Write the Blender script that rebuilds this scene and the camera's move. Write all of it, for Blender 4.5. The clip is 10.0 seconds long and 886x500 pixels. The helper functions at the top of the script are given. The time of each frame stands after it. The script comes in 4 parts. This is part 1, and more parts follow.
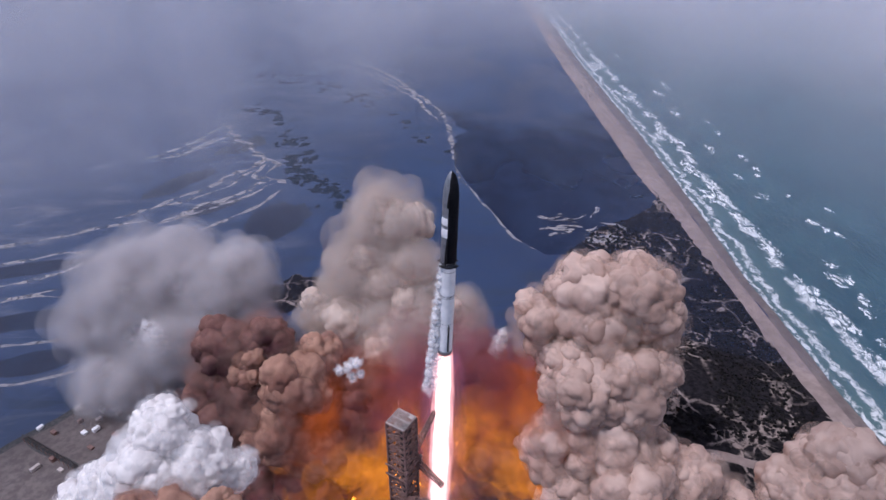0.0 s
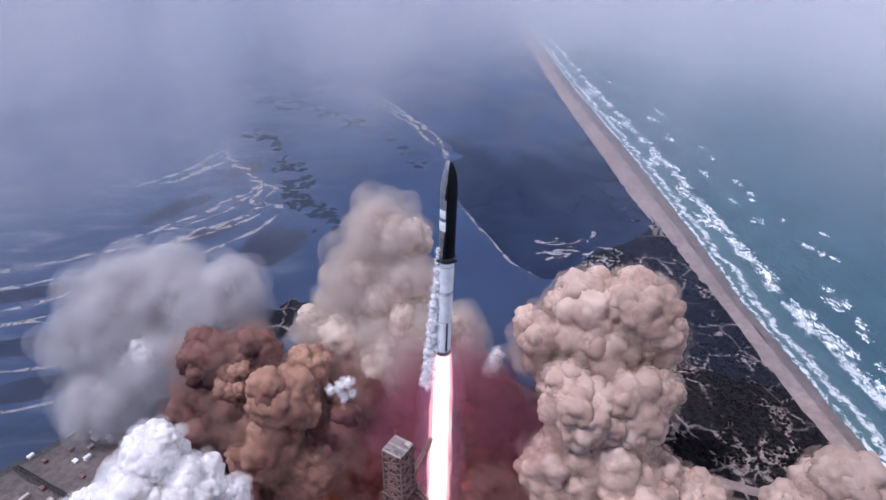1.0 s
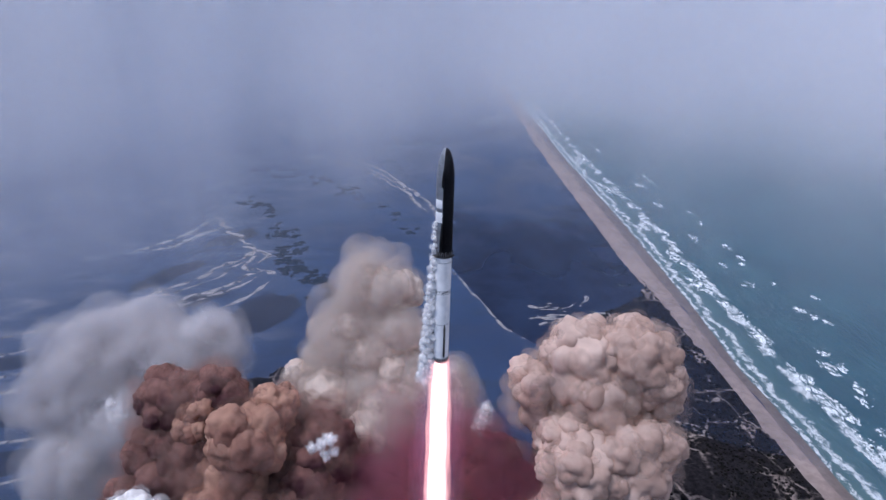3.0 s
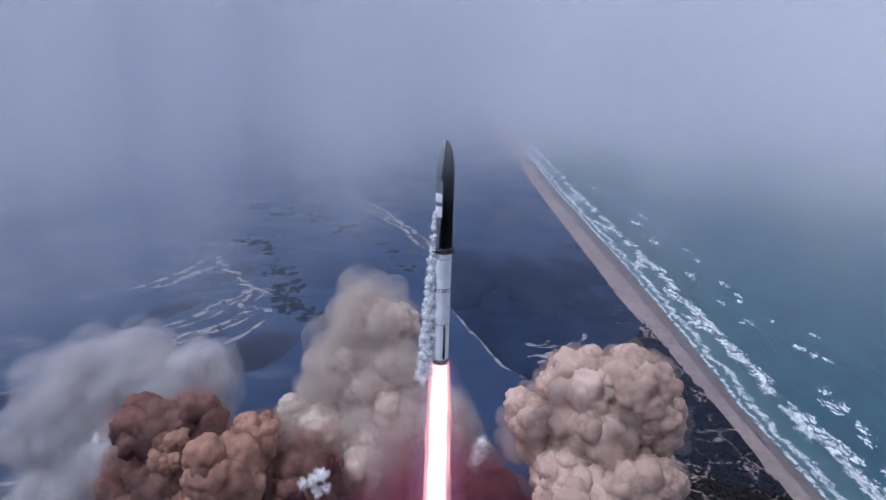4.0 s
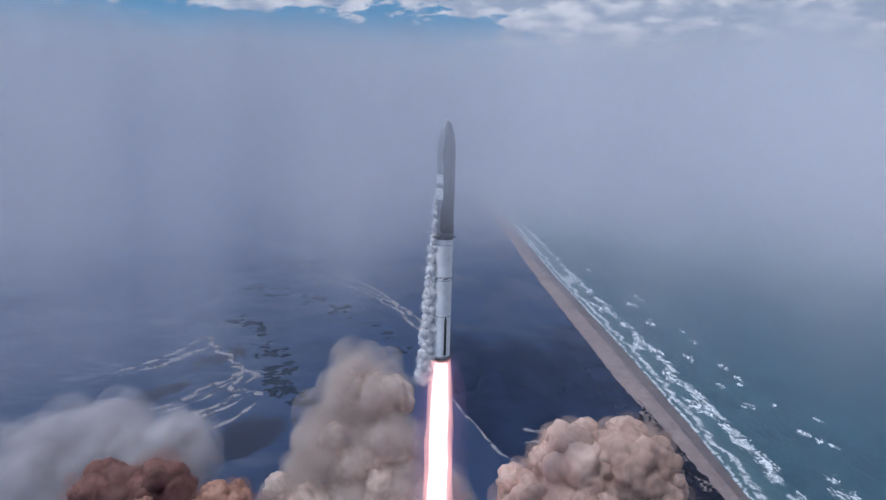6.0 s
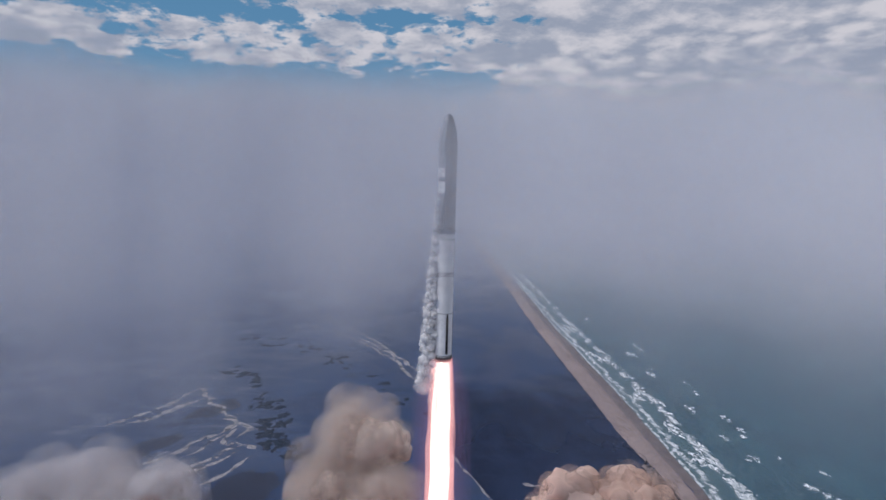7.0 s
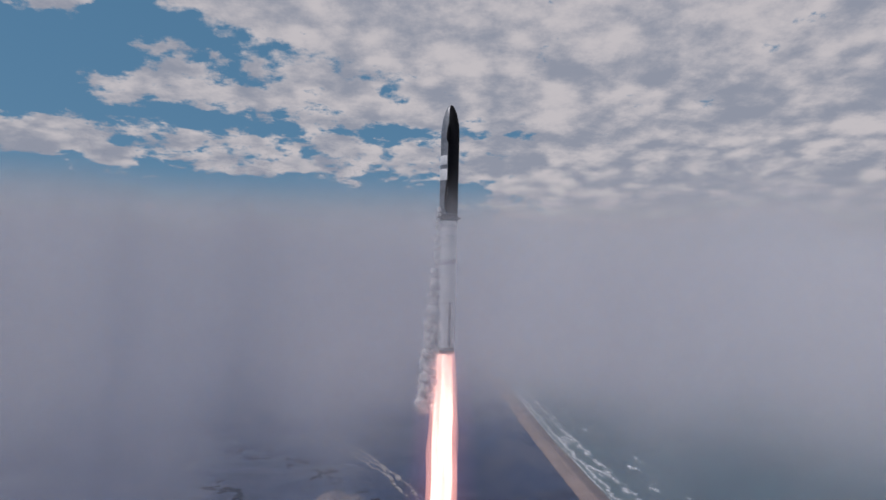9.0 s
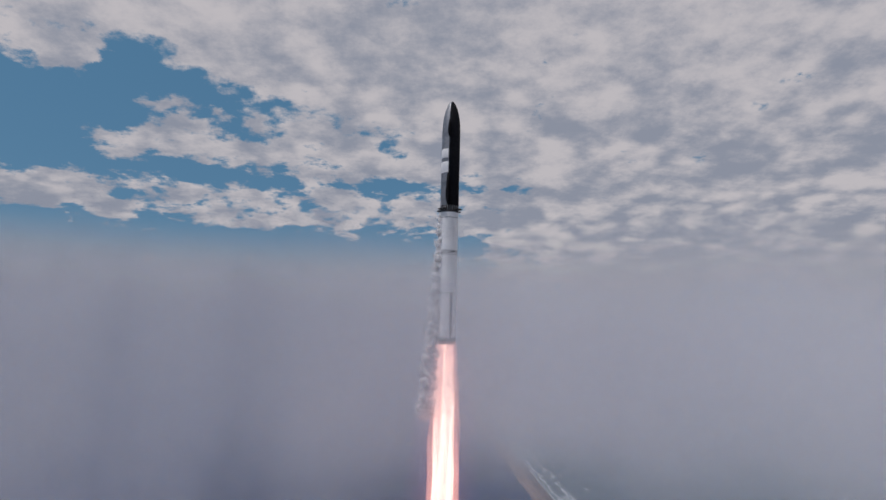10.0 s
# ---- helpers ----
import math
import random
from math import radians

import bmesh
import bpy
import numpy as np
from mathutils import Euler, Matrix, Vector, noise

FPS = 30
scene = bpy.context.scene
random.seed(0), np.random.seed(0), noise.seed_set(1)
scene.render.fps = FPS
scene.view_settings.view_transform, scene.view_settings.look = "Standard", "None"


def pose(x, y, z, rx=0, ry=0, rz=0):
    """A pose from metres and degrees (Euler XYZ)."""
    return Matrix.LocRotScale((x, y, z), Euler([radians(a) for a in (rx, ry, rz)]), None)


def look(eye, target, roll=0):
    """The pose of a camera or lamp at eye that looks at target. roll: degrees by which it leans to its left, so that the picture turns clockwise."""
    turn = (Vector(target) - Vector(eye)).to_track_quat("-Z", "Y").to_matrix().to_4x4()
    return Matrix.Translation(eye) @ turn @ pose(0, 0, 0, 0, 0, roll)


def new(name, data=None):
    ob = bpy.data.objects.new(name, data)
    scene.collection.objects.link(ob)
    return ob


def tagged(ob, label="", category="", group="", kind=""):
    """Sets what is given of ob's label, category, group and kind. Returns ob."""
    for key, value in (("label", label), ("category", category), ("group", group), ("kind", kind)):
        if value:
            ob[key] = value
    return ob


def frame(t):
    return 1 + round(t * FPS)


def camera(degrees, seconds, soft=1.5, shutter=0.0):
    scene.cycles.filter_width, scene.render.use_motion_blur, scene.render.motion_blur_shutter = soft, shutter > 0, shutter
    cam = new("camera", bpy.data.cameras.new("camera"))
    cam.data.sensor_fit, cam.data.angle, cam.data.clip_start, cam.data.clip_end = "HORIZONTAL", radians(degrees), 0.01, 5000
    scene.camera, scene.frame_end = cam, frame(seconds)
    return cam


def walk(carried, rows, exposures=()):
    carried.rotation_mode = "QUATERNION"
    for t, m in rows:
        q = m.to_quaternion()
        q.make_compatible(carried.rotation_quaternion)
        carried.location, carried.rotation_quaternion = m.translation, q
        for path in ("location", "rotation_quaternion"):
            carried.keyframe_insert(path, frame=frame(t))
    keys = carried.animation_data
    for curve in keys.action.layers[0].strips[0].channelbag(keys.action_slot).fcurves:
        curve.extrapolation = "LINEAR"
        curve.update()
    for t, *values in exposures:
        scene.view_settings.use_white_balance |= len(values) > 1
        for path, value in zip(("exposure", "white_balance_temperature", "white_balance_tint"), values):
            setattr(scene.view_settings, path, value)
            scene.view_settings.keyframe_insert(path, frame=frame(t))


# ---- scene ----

# The lens, and a camera that hovers in one place and tilts up after the rocket.
CAM_Z = 393.0
cam = camera(72.56, 10.0, soft=1.5)
CAM_ROWS = [(0.0, 0.0, -31.1, 0.0), (0.5, -0.1, -29.97, -0.06), (1.0, -0.3, -28.76, -0.07), (1.5, -0.51, -27.46, -0.05),
            (2.0, -0.74, -25.9, 0.0), (2.5, -0.9, -24.27, -0.06), (4.0, -1.28, -19.01, -0.18), (4.5, -1.39, -17.24, -0.22),
            (5.0, -1.51, -15.48, -0.29), (5.5, -1.59, -13.48, -0.38), (7.0, -1.92, -6.65, -0.38), (7.5, -2.08, -4.15, -0.43),
            (8.0, -2.23, -1.66, -0.44), (8.5, -2.38, 0.9, -0.5), (9.0, -2.49, 3.4, -0.53), (9.5, -2.61, 5.94, -0.59),
            (10.0, -2.75, 8.44, -0.63)]
walk(cam, [(t, pose(0, 0, CAM_Z, 90 + p, r, y)) for t, y, p, r in CAM_ROWS],
     [(0.0, 0.45, 5750, 20), (0.6, 0.74, 5700, 19), (1.5, 0.80, 5600, 17), (2.5, 0.63, 5500, 15), (4.0, 0.37, 5400, 12), (5.5, 0.30, 5350, 9), (7.0, 0.14, 5950, 11), (7.8, 0.1, 6300, 13), (8.5, 0.02, 6300, 13), (10.0, -0.12, 6250, 12)])
scene.cycles.transparent_max_bounces = 96

# ---- world, sun ----
SUN_DIR = Vector((-0.42, -0.17, 0.84)).normalized()
sun = new("sun", bpy.data.lights.new("sun", "SUN"))
sun.data.energy, sun.data.angle, sun.data.color = 2.0, radians(6), (1.0, 0.92, 0.85)
sun.matrix_world = look((0, 0, 900), Vector((0, 0, 900)) - SUN_DIR)


class Nodes:
    """A small hand for node trees: n("Type", input=value or socket) makes a node and returns its first output."""

    def __init__(self, tree):
        self.tree = tree
        tree.nodes.clear()

    def node(self, kind, settings=None, **ins):
        nd = self.tree.nodes.new(kind)
        for k, v in (settings or {}).items():
            setattr(nd, k, v)
        for k, v in ins.items():
            self.put(nd, int(k[1:]) if k[0] == "i" and k[1:].isdigit() else k.replace("_", " "), v)
        return nd

    def put(self, nd, key, v):
        sock = nd.inputs[key]
        if isinstance(v, bpy.types.NodeSocket):
            self.tree.links.new(v, sock)
        else:
            sock.default_value = v

    def math(self, op, a, b=0.0, c=0.0, clamp=False):
        nd = self.node("ShaderNodeMath", {"operation": op, "use_clamp": clamp}, i0=a, i1=b)
        if op in ("MULTIPLY_ADD", "SMOOTH_MIN"):
            self.put(nd, 2, c)
        return nd.outputs[0]

    def step(self, v, a, b, lo=0.0, hi=1.0):
        return self.node("ShaderNodeMapRange", {"interpolation_type": "SMOOTHSTEP"}, i0=v, i1=a, i2=b, i3=lo, i4=hi).outputs[0]

    def mix(self, fac, a, b, kind="MIX"):
        nd = self.node("ShaderNodeMix", {"data_type": "RGBA", "blend_type": kind}, i0=fac)
        self.put(nd, 6, a)
        self.put(nd, 7, b)
        return nd.outputs[2]

    def noise(self, vec, scale, detail=4.0, rough=0.5, warp=0.0):
        return self.node("ShaderNodeTexNoise", None, Vector=vec, Scale=scale, Detail=detail, Roughness=rough, Distortion=warp).outputs[0]

    def place(self, kind="Object", scale=(1, 1, 1), shift=(0, 0, 0), turn=0.0):
        co = self.node("ShaderNodeTexCoord").outputs[kind]
        return self.node("ShaderNodeMapping", None, Vector=co, Scale=scale, Location=shift, Rotation=(0, 0, turn)).outputs[0]

    def world_place(self, scale=(1, 1, 1), shift=(0, 0, 0), turn=0.0):
        co = self.node("ShaderNodeNewGeometry").outputs["Position"]
        return self.node("ShaderNodeMapping", None, Vector=co, Scale=scale, Location=shift, Rotation=(0, 0, turn)).outputs[0]

    def xyz(self, vec):
        return self.node("ShaderNodeSeparateXYZ", None, i0=vec).outputs


def make_world():
    world = bpy.data.worlds.new("sky")
    world.use_nodes = True
    scene.world = world
    n = Nodes(world.node_tree)
    sky = n.node("ShaderNodeTexSky", {"sky_type": "NISHITA", "sun_disc": False, "sun_elevation": math.asin(SUN_DIR.z),
                                      "sun_rotation": math.atan2(SUN_DIR.x, SUN_DIR.y)}).outputs[0]
    co = n.place("Generated")
    x, y, z = n.xyz(co)
    # cloud deck: the view direction meets a flat layer, so that clouds crowd towards the horizon
    zz = n.math("ADD", n.math("MAXIMUM", z, 0.0), 0.24)
    u, v = n.math("DIVIDE", x, zz), n.math("DIVIDE", y, zz)
    uv = n.node("ShaderNodeCombineXYZ", None, i0=u, i1=v, i2=0.0).outputs[0]
    side = n.math("DIVIDE", x, n.math("MAXIMUM", y, 0.05))
    big = n.noise(uv, 1.0, 3.0, 0.5)
    puffs = n.noise(uv, 5.0, 10.0, 0.6, 0.15)
    # clear sky on one side, under a rising edge of high cloud, with a row of small cumulus in it
    rise = n.math("MULTIPLY_ADD", n.math("MINIMUM", side, 0.0), -0.17, 0.345)
    rise = n.math("MULTIPLY_ADD", n.math("SUBTRACT", big, 0.5), 0.22, rise)
    rise = n.math("MULTIPLY_ADD", n.math("SUBTRACT", puffs, 0.5), 0.16, rise)
    gap = n.math("MULTIPLY", n.step(n.math("SUBTRACT", rise, z), -0.02, 0.05), n.step(side, 0.30, -0.05))
    row = n.math("ABSOLUTE", n.math("SUBTRACT", z, 0.298))
    row = n.math("MULTIPLY", n.step(row, 0.075, 0.012), n.step(side, -0.62, -0.42))
    low = n.math("MULTIPLY", n.step(n.math("ABSOLUTE", n.math("SUBTRACT", z, 0.205)), 0.055, 0.015), 0.9)
    edge = n.math("MULTIPLY", n.step(n.math("ABSOLUTE", n.math("SUBTRACT", z, 0.41)), 0.08, 0.02), n.step(side, -0.48, -0.60))
    row = n.math("MAXIMUM", n.math("MAXIMUM", row, low), edge)
    small = n.noise(uv, 17.0, 6.0, 0.6)
    cover = n.math("MULTIPLY_ADD", big, 0.30, puffs)
    cover = n.math("MULTIPLY_ADD", n.math("SUBTRACT", small, 0.5), 0.44, cover)
    cover = n.math("ADD", cover, n.math("MULTIPLY_ADD", gap, -0.44, 0.225))
    cover = n.math("ADD", cover, n.math("MULTIPLY", n.math("MULTIPLY", row, gap), 0.33))
    amount = n.step(cover, 0.59, 0.71)
    # the deck breaks into small rounded cells, more so towards the horizon, and streaks higher up
    bend = n.node("ShaderNodeTexNoise", None, Vector=uv, Scale=3.0, Detail=4.0).outputs[1]
    moved = n.node("ShaderNodeVectorMath", {"operation": "MULTIPLY_ADD"}, i0=bend, i1=(0.35, 0.35, 0.0), i2=uv).outputs[0]
    cell = n.node("ShaderNodeTexVoronoi", {"feature": "SMOOTH_F1"}, Vector=moved, Scale=9.0, Smoothness=0.5).outputs[0]
    cell = n.math("MULTIPLY", n.math("SUBTRACT", cell, 0.4), n.step(z, 0.52, 0.30, 0.10, 0.55))
    shade = n.math("ADD", n.noise(uv, 8.0, 9.0, 0.66), cell)
    shade = n.math("MULTIPLY_ADD", n.math("SUBTRACT", n.noise(uv, 1.4, 3.0), 0.5), 0.5, shade)
    cloud = n.mix(n.step(n.math("MULTIPLY_ADD", shade, 1.0, n.math("MULTIPLY", cover, 0.25)), 0.50, 0.98), CLOUD_LIT, CLOUD_DIM)
    blue = n.mix(0.75, sky, SKY_BLUE)
    out = n.mix(amount, blue, cloud)
    out = n.mix(n.step(z, 0.185, 0.075, 0.0, 0.98), out, HORIZON_HAZE)
    bg = n.node("ShaderNodeBackground", None, Color=out, Strength=0.085)
    n.node("ShaderNodeOutputWorld", None, Surface=bg.outputs[0])


CLOUD_LIT = (6.6, 6.2, 6.2, 1)
CLOUD_DIM = (3.3, 3.55, 4.2, 1)
SKY_BLUE = (0.80, 2.3, 3.7, 1)
HORIZON_HAZE = (4.0, 4.0, 4.35, 1)
make_world()


# ---- materials ----
def material(name, base, rough=0.7, metal=0.0, grain=None, bump=0.0, space="Object", scale2=None, spec=0.5):
    """A surface with two scales of variation. base: two colours; grain: their noise scale per metre."""
    m = bpy.data.materials.new(name)
    m.use_nodes = True
    n = Nodes(m.node_tree)
    vec = n.place(space) if space == "Object" else n.world_place()
    a, b = base
    fac = n.noise(vec, grain or 1.0, 6.0, 0.6)
    col = n.mix(n.step(fac, 0.35, 0.65), (*a, 1), (*b, 1))
    wide = n.noise(vec, scale2 or (grain or 1.0) * 0.13, 3.0)
    col = n.mix(n.step(wide, 0.3, 0.7, 0.0, 0.35), col, (*[c * 0.6 for c in a], 1))
    bs = n.node("ShaderNodeBsdfPrincipled", None, Base_Color=col, Metallic=metal, Roughness=rough)
    bs.inputs["Specular IOR Level"].default_value = spec
    if bump:
        bp = n.node("ShaderNodeBump", None, Strength=0.6, Distance=bump, Height=fac)
        n.put(bs, "Normal", bp.outputs[0])
    n.node("ShaderNodeOutputMaterial", None, Surface=bs.outputs[0])
    return m


def smoke_material(name, a, b, grain=0.05, alpha=1.0):
    """Dense smoke: diffuse with some light passing through, and thin ragged places where alpha is under one."""
    m = bpy.data.materials.new(name)
    m.use_nodes = True
    n = Nodes(m.node_tree)
    vec = n.place("Object")
    own = n.node("ShaderNodeObjectInfo").outputs["Random"]
    col = n.mix(n.step(n.math("MULTIPLY_ADD", own, 0.10, n.noise(vec, grain, 5.0, 0.55)), 0.38, 0.72), (*a, 1), (*b, 1))
    warp = n.node("ShaderNodeTexNoise", None, Vector=vec, Scale=0.12, Detail=3.0).outputs[1]
    moved = n.node("ShaderNodeVectorMath", {"operation": "MULTIPLY_ADD"}, i0=warp, i1=(6, 6, 6), i2=vec).outputs[0]
    lumps = n.node("ShaderNodeTexVoronoi", {"feature": "SMOOTH_F1"}, Vector=moved, Scale=0.28, Smoothness=0.35).outputs[0]
    lumps2 = n.node("ShaderNodeTexVoronoi", {"feature": "SMOOTH_F1"}, Vector=moved, Scale=0.75, Smoothness=0.4).outputs[0]
    fine = n.math("MULTIPLY_ADD", n.noise(vec, 0.5, 4.0, 0.5), 0.3, n.math("MULTIPLY_ADD", lumps2, -0.25, n.math("MULTIPLY", lumps, -1.0)))
    bp = n.node("ShaderNodeBump", None, Strength=0.22, Distance=0.9 if alpha >= 1 else 0.4, Height=fine).outputs[0]
    df = n.node("ShaderNodeBsdfDiffuse", None, Color=col, Normal=bp).outputs[0]
    tr = n.node("ShaderNodeBsdfTranslucent", None, Color=col, Normal=bp).outputs[0]
    sh = n.node("ShaderNodeMixShader", None, i0=0.22, i1=df, i2=tr).outputs[0]
    if alpha < 1:
        clear = n.node("ShaderNodeBsdfTransparent").outputs[0]
        al = n.step(n.noise(vec, grain * 2.0, 3.0, 0.5, 0.5), 0.25, 0.75, 0.0, alpha)
        sh = n.node("ShaderNodeMixShader", None, i0=al, i1=clear, i2=sh).outputs[0]
    n.node("ShaderNodeOutputMaterial", None, Surface=sh)
    return m


def haze_material(name, colour, alpha, glow=0.0):
    """Thin smoke through which most of the view passes. glow: it shines by itself, in place of firelight on it."""
    m = bpy.data.materials.new(name)
    m.use_nodes = True
    n = Nodes(m.node_tree)
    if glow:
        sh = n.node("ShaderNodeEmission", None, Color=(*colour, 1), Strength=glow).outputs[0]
    else:
        df = n.node("ShaderNodeBsdfDiffuse", None, Color=(*colour, 1)).outputs[0]
        tr = n.node("ShaderNodeBsdfTranslucent", None, Color=(*colour, 1)).outputs[0]
        sh = n.node("ShaderNodeMixShader", None, i0=0.3, i1=df, i2=tr).outputs[0]
    clear = n.node("ShaderNodeBsdfTransparent").outputs[0]
    al = n.step(n.noise(n.place("Object"), 0.05, 4.0, 0.6), 0.3, 0.7, alpha * 0.5, alpha * 1.5)
    n.node("ShaderNodeOutputMaterial", None, Surface=n.node("ShaderNodeMixShader", None, i0=al, i1=clear, i2=sh).outputs[0])
    return m


def glow_material(name, core, edge, strength, grain, alpha=1.0, streak=0.12):
    """Burning gas, and the bloom painted round it: it gives off its own light, in streaks that run down its length."""
    m = bpy.data.materials.new(name)
    m.use_nodes = True
    n = Nodes(m.node_tree)
    vec = n.place("Object", scale=(1, 1, streak))
    fac = n.noise(vec, grain, 5.0, 0.6)
    em = n.node("ShaderNodeEmission", None, Color=n.mix(n.step(fac, 0.35, 0.68), (*core, 1), (*edge, 1)), Strength=strength)
    sh = em.outputs[0]
    if alpha < 1:
        clear = n.node("ShaderNodeBsdfTransparent").outputs[0]
        al = n.step(fac, 0.25, 0.75, 0.1 * alpha, alpha)
        sh = n.node("ShaderNodeMixShader", None, i0=al, i1=clear, i2=sh).outputs[0]
    n.node("ShaderNodeOutputMaterial", None, Surface=sh)
    return m


def fog_material(name, low0, low1, top0, top1, dense, grain, patch=(0.3, 0.6), west=None, tone=None):
    """Cloud: white droplets, thick between two heights, torn by soft noise. west: denser from one x towards another.
    tone: a painted tint in place of white.
    """
    m = bpy.data.materials.new(name)
    m.use_nodes = True
    n = Nodes(m.node_tree)
    x, y, z = n.xyz(n.place("Object"))
    soft = n.noise(n.place("Object", scale=(1, 1, 0.6)), grain, 4.0, 0.5, 0.4)
    zz = n.math("MULTIPLY_ADD", n.math("SUBTRACT", soft, 0.5), (low1 - low0) * 1.1, z)
    up = n.math("MULTIPLY_ADD", n.math("SUBTRACT", soft, 0.5), (top1 - top0) * 2.4, z)
    al = n.math("MULTIPLY", n.step(zz, low0, low1), n.step(up, top1, top0))
    al = n.math("MULTIPLY", al, n.step(soft, patch[0], patch[1], dense * 0.36, dense))
    if west:
        al = n.math("MULTIPLY", al, n.step(x, west[0], west[1], west[2], 1.0))
    col = n.mix(soft, tone or FOG_DIM, tone or FOG_LIT)
    df = n.node("ShaderNodeBsdfDiffuse", None, Color=col).outputs[0]
    tr = n.node("ShaderNodeBsdfTranslucent", None, Color=col).outputs[0]
    sh = n.node("ShaderNodeMixShader", None, i0=0.5, i1=df, i2=tr).outputs[0]
    clear = n.node("ShaderNodeBsdfTransparent").outputs[0]
    sh = n.node("ShaderNodeMixShader", None, i0=al, i1=clear, i2=sh).outputs[0]
    n.node("ShaderNodeOutputMaterial", None, Surface=sh)
    return m


FOG_DIM, FOG_LIT = (0.86, 0.87, 0.94, 1), (0.98, 0.96, 0.98, 1)


def flats_material():
    """Tidal flats: wet dark mud, shallow pools, and paler silt drawn out in bands."""
    m = bpy.data.materials.new("tidal_flats")
    m.use_nodes = True
    n = Nodes(m.node_tree)
    vec = n.world_place()
    x, y, z = n.xyz(vec)
    wide = n.noise(vec, 0.0035, 5.0, 0.55, 0.6)
    bands = n.noise(n.world_place(scale=(0.35, 1, 1), turn=0.5), 0.02, 7.0, 0.6, 1.2)
    fine = n.noise(vec, 0.08, 5.0, 0.6)
    col = n.mix(n.step(wide, 0.38, 0.62), (0.009, 0.024, 0.075, 1), (0.022, 0.050, 0.122, 1))
    west = n.step(x, -60, -330)
    col = n.mix(n.math("MULTIPLY", west, 0.75), col, (0.044, 0.066, 0.125, 1))
    col = n.mix(n.math("MULTIPLY", n.math("MULTIPLY", west, n.step(bands, 0.50, 0.68)), 0.35), col, (0.26, 0.25, 0.27, 1))
    col = n.mix(n.math("MULTIPLY", n.step(bands, 0.46, 0.34), 0.45), col, (0.02, 0.03, 0.05, 1))
    col = n.mix(n.step(fine, 0.3, 0.7, 0.0, 0.25), col, (0.03, 0.04, 0.06, 1))
    bs = n.node("ShaderNodeBsdfPrincipled", None, Base_Color=col, Roughness=n.step(wide, 0.35, 0.65, 0.35, 0.75))
    bs.inputs["Specular IOR Level"].default_value = 0.35
    n.node("ShaderNodeOutputMaterial", None, Surface=bs.outputs[0])
    return m


def marsh_material():
    """Salt marsh: dark wet growth that thins out into the flats towards its far and western edges."""
    m = bpy.data.materials.new("dark_marsh")
    m.use_nodes = True
    n = Nodes(m.node_tree)
    vec = n.world_place()
    x, y, z = n.xyz(vec)
    fine = n.noise(vec, 0.02, 6.0, 0.6)
    wide = n.noise(vec, 0.005, 4.0, 0.55, 0.5)
    col = n.mix(n.step(fine, 0.35, 0.65), (0.005, 0.010, 0.032, 1), (0.012, 0.022, 0.055, 1))
    col = n.mix(n.step(wide, 0.5, 0.7, 0.0, 0.6), col, (0.03, 0.045, 0.08, 1))
    bs = n.node("ShaderNodeBsdfPrincipled", None, Base_Color=col, Roughness=0.8)
    bs.inputs["Specular IOR Level"].default_value = 0.25
    clear = n.node("ShaderNodeBsdfTransparent").outputs[0]
    thin = n.math("MULTIPLY_ADD", n.math("SUBTRACT", wide, 0.5), 700.0, y)
    sh = n.node("ShaderNodeMixShader", None, i0=n.step(thin, 1250, 760), i1=clear, i2=bs.outputs[0]).outputs[0]
    n.node("ShaderNodeOutputMaterial", None, Surface=sh)
    return m


def scrub_material():
    """Dune scrub: near-black brush on brown soil, with pale sand tracks that branch through it."""
    m = bpy.data.materials.new("dune_scrub")
    m.use_nodes = True
    n = Nodes(m.node_tree)
    vec = n.world_place()
    x, y, z = n.xyz(vec)
    warp = n.node("ShaderNodeTexNoise", None, Vector=vec, Scale=0.03, Detail=4.0).outputs[1]
    moved = n.node("ShaderNodeVectorMath", {"operation": "MULTIPLY_ADD"}, i0=warp, i1=(30, 30, 0), i2=vec).outputs[0]
    veins = n.node("ShaderNodeTexVoronoi", {"feature": "DISTANCE_TO_EDGE"}, Vector=moved, Scale=0.03).outputs[0]
    small = n.node("ShaderNodeTexVoronoi", {"feature": "DISTANCE_TO_EDGE"}, Vector=moved, Scale=0.1).outputs[0]
    where = n.noise(vec, 0.016, 4.0, 0.6)
    brush = n.noise(vec, 0.25, 6.0, 0.7)
    col = n.mix(n.step(brush, 0.35, 0.65), (0.004, 0.004, 0.006, 1), (0.02, 0.017, 0.02, 1))
    sand = n.math("MULTIPLY", n.step(veins, 0.06, 0.015), n.step(where, 0.41, 0.57))
    sand2 = n.math("MULTIPLY", n.step(small, 0.12, 0.02), n.step(where, 0.52, 0.66))
    torn = n.step(brush, 0.35, 0.55)
    sand = n.math("MULTIPLY", n.math("MAXIMUM", sand, sand2), torn)
    col = n.mix(n.math("MULTIPLY", sand, 0.92), col, (0.32, 0.26, 0.235, 1))
    bp = n.node("ShaderNodeBump", None, Strength=0.8, Distance=1.5, Height=brush)
    bs = n.node("ShaderNodeBsdfPrincipled", None, Base_Color=col, Roughness=0.95, Normal=bp.outputs[0])
    bs.inputs["Specular IOR Level"].default_value = 0.1
    n.node("ShaderNodeOutputMaterial", None, Surface=bs.outputs[0])
    return m


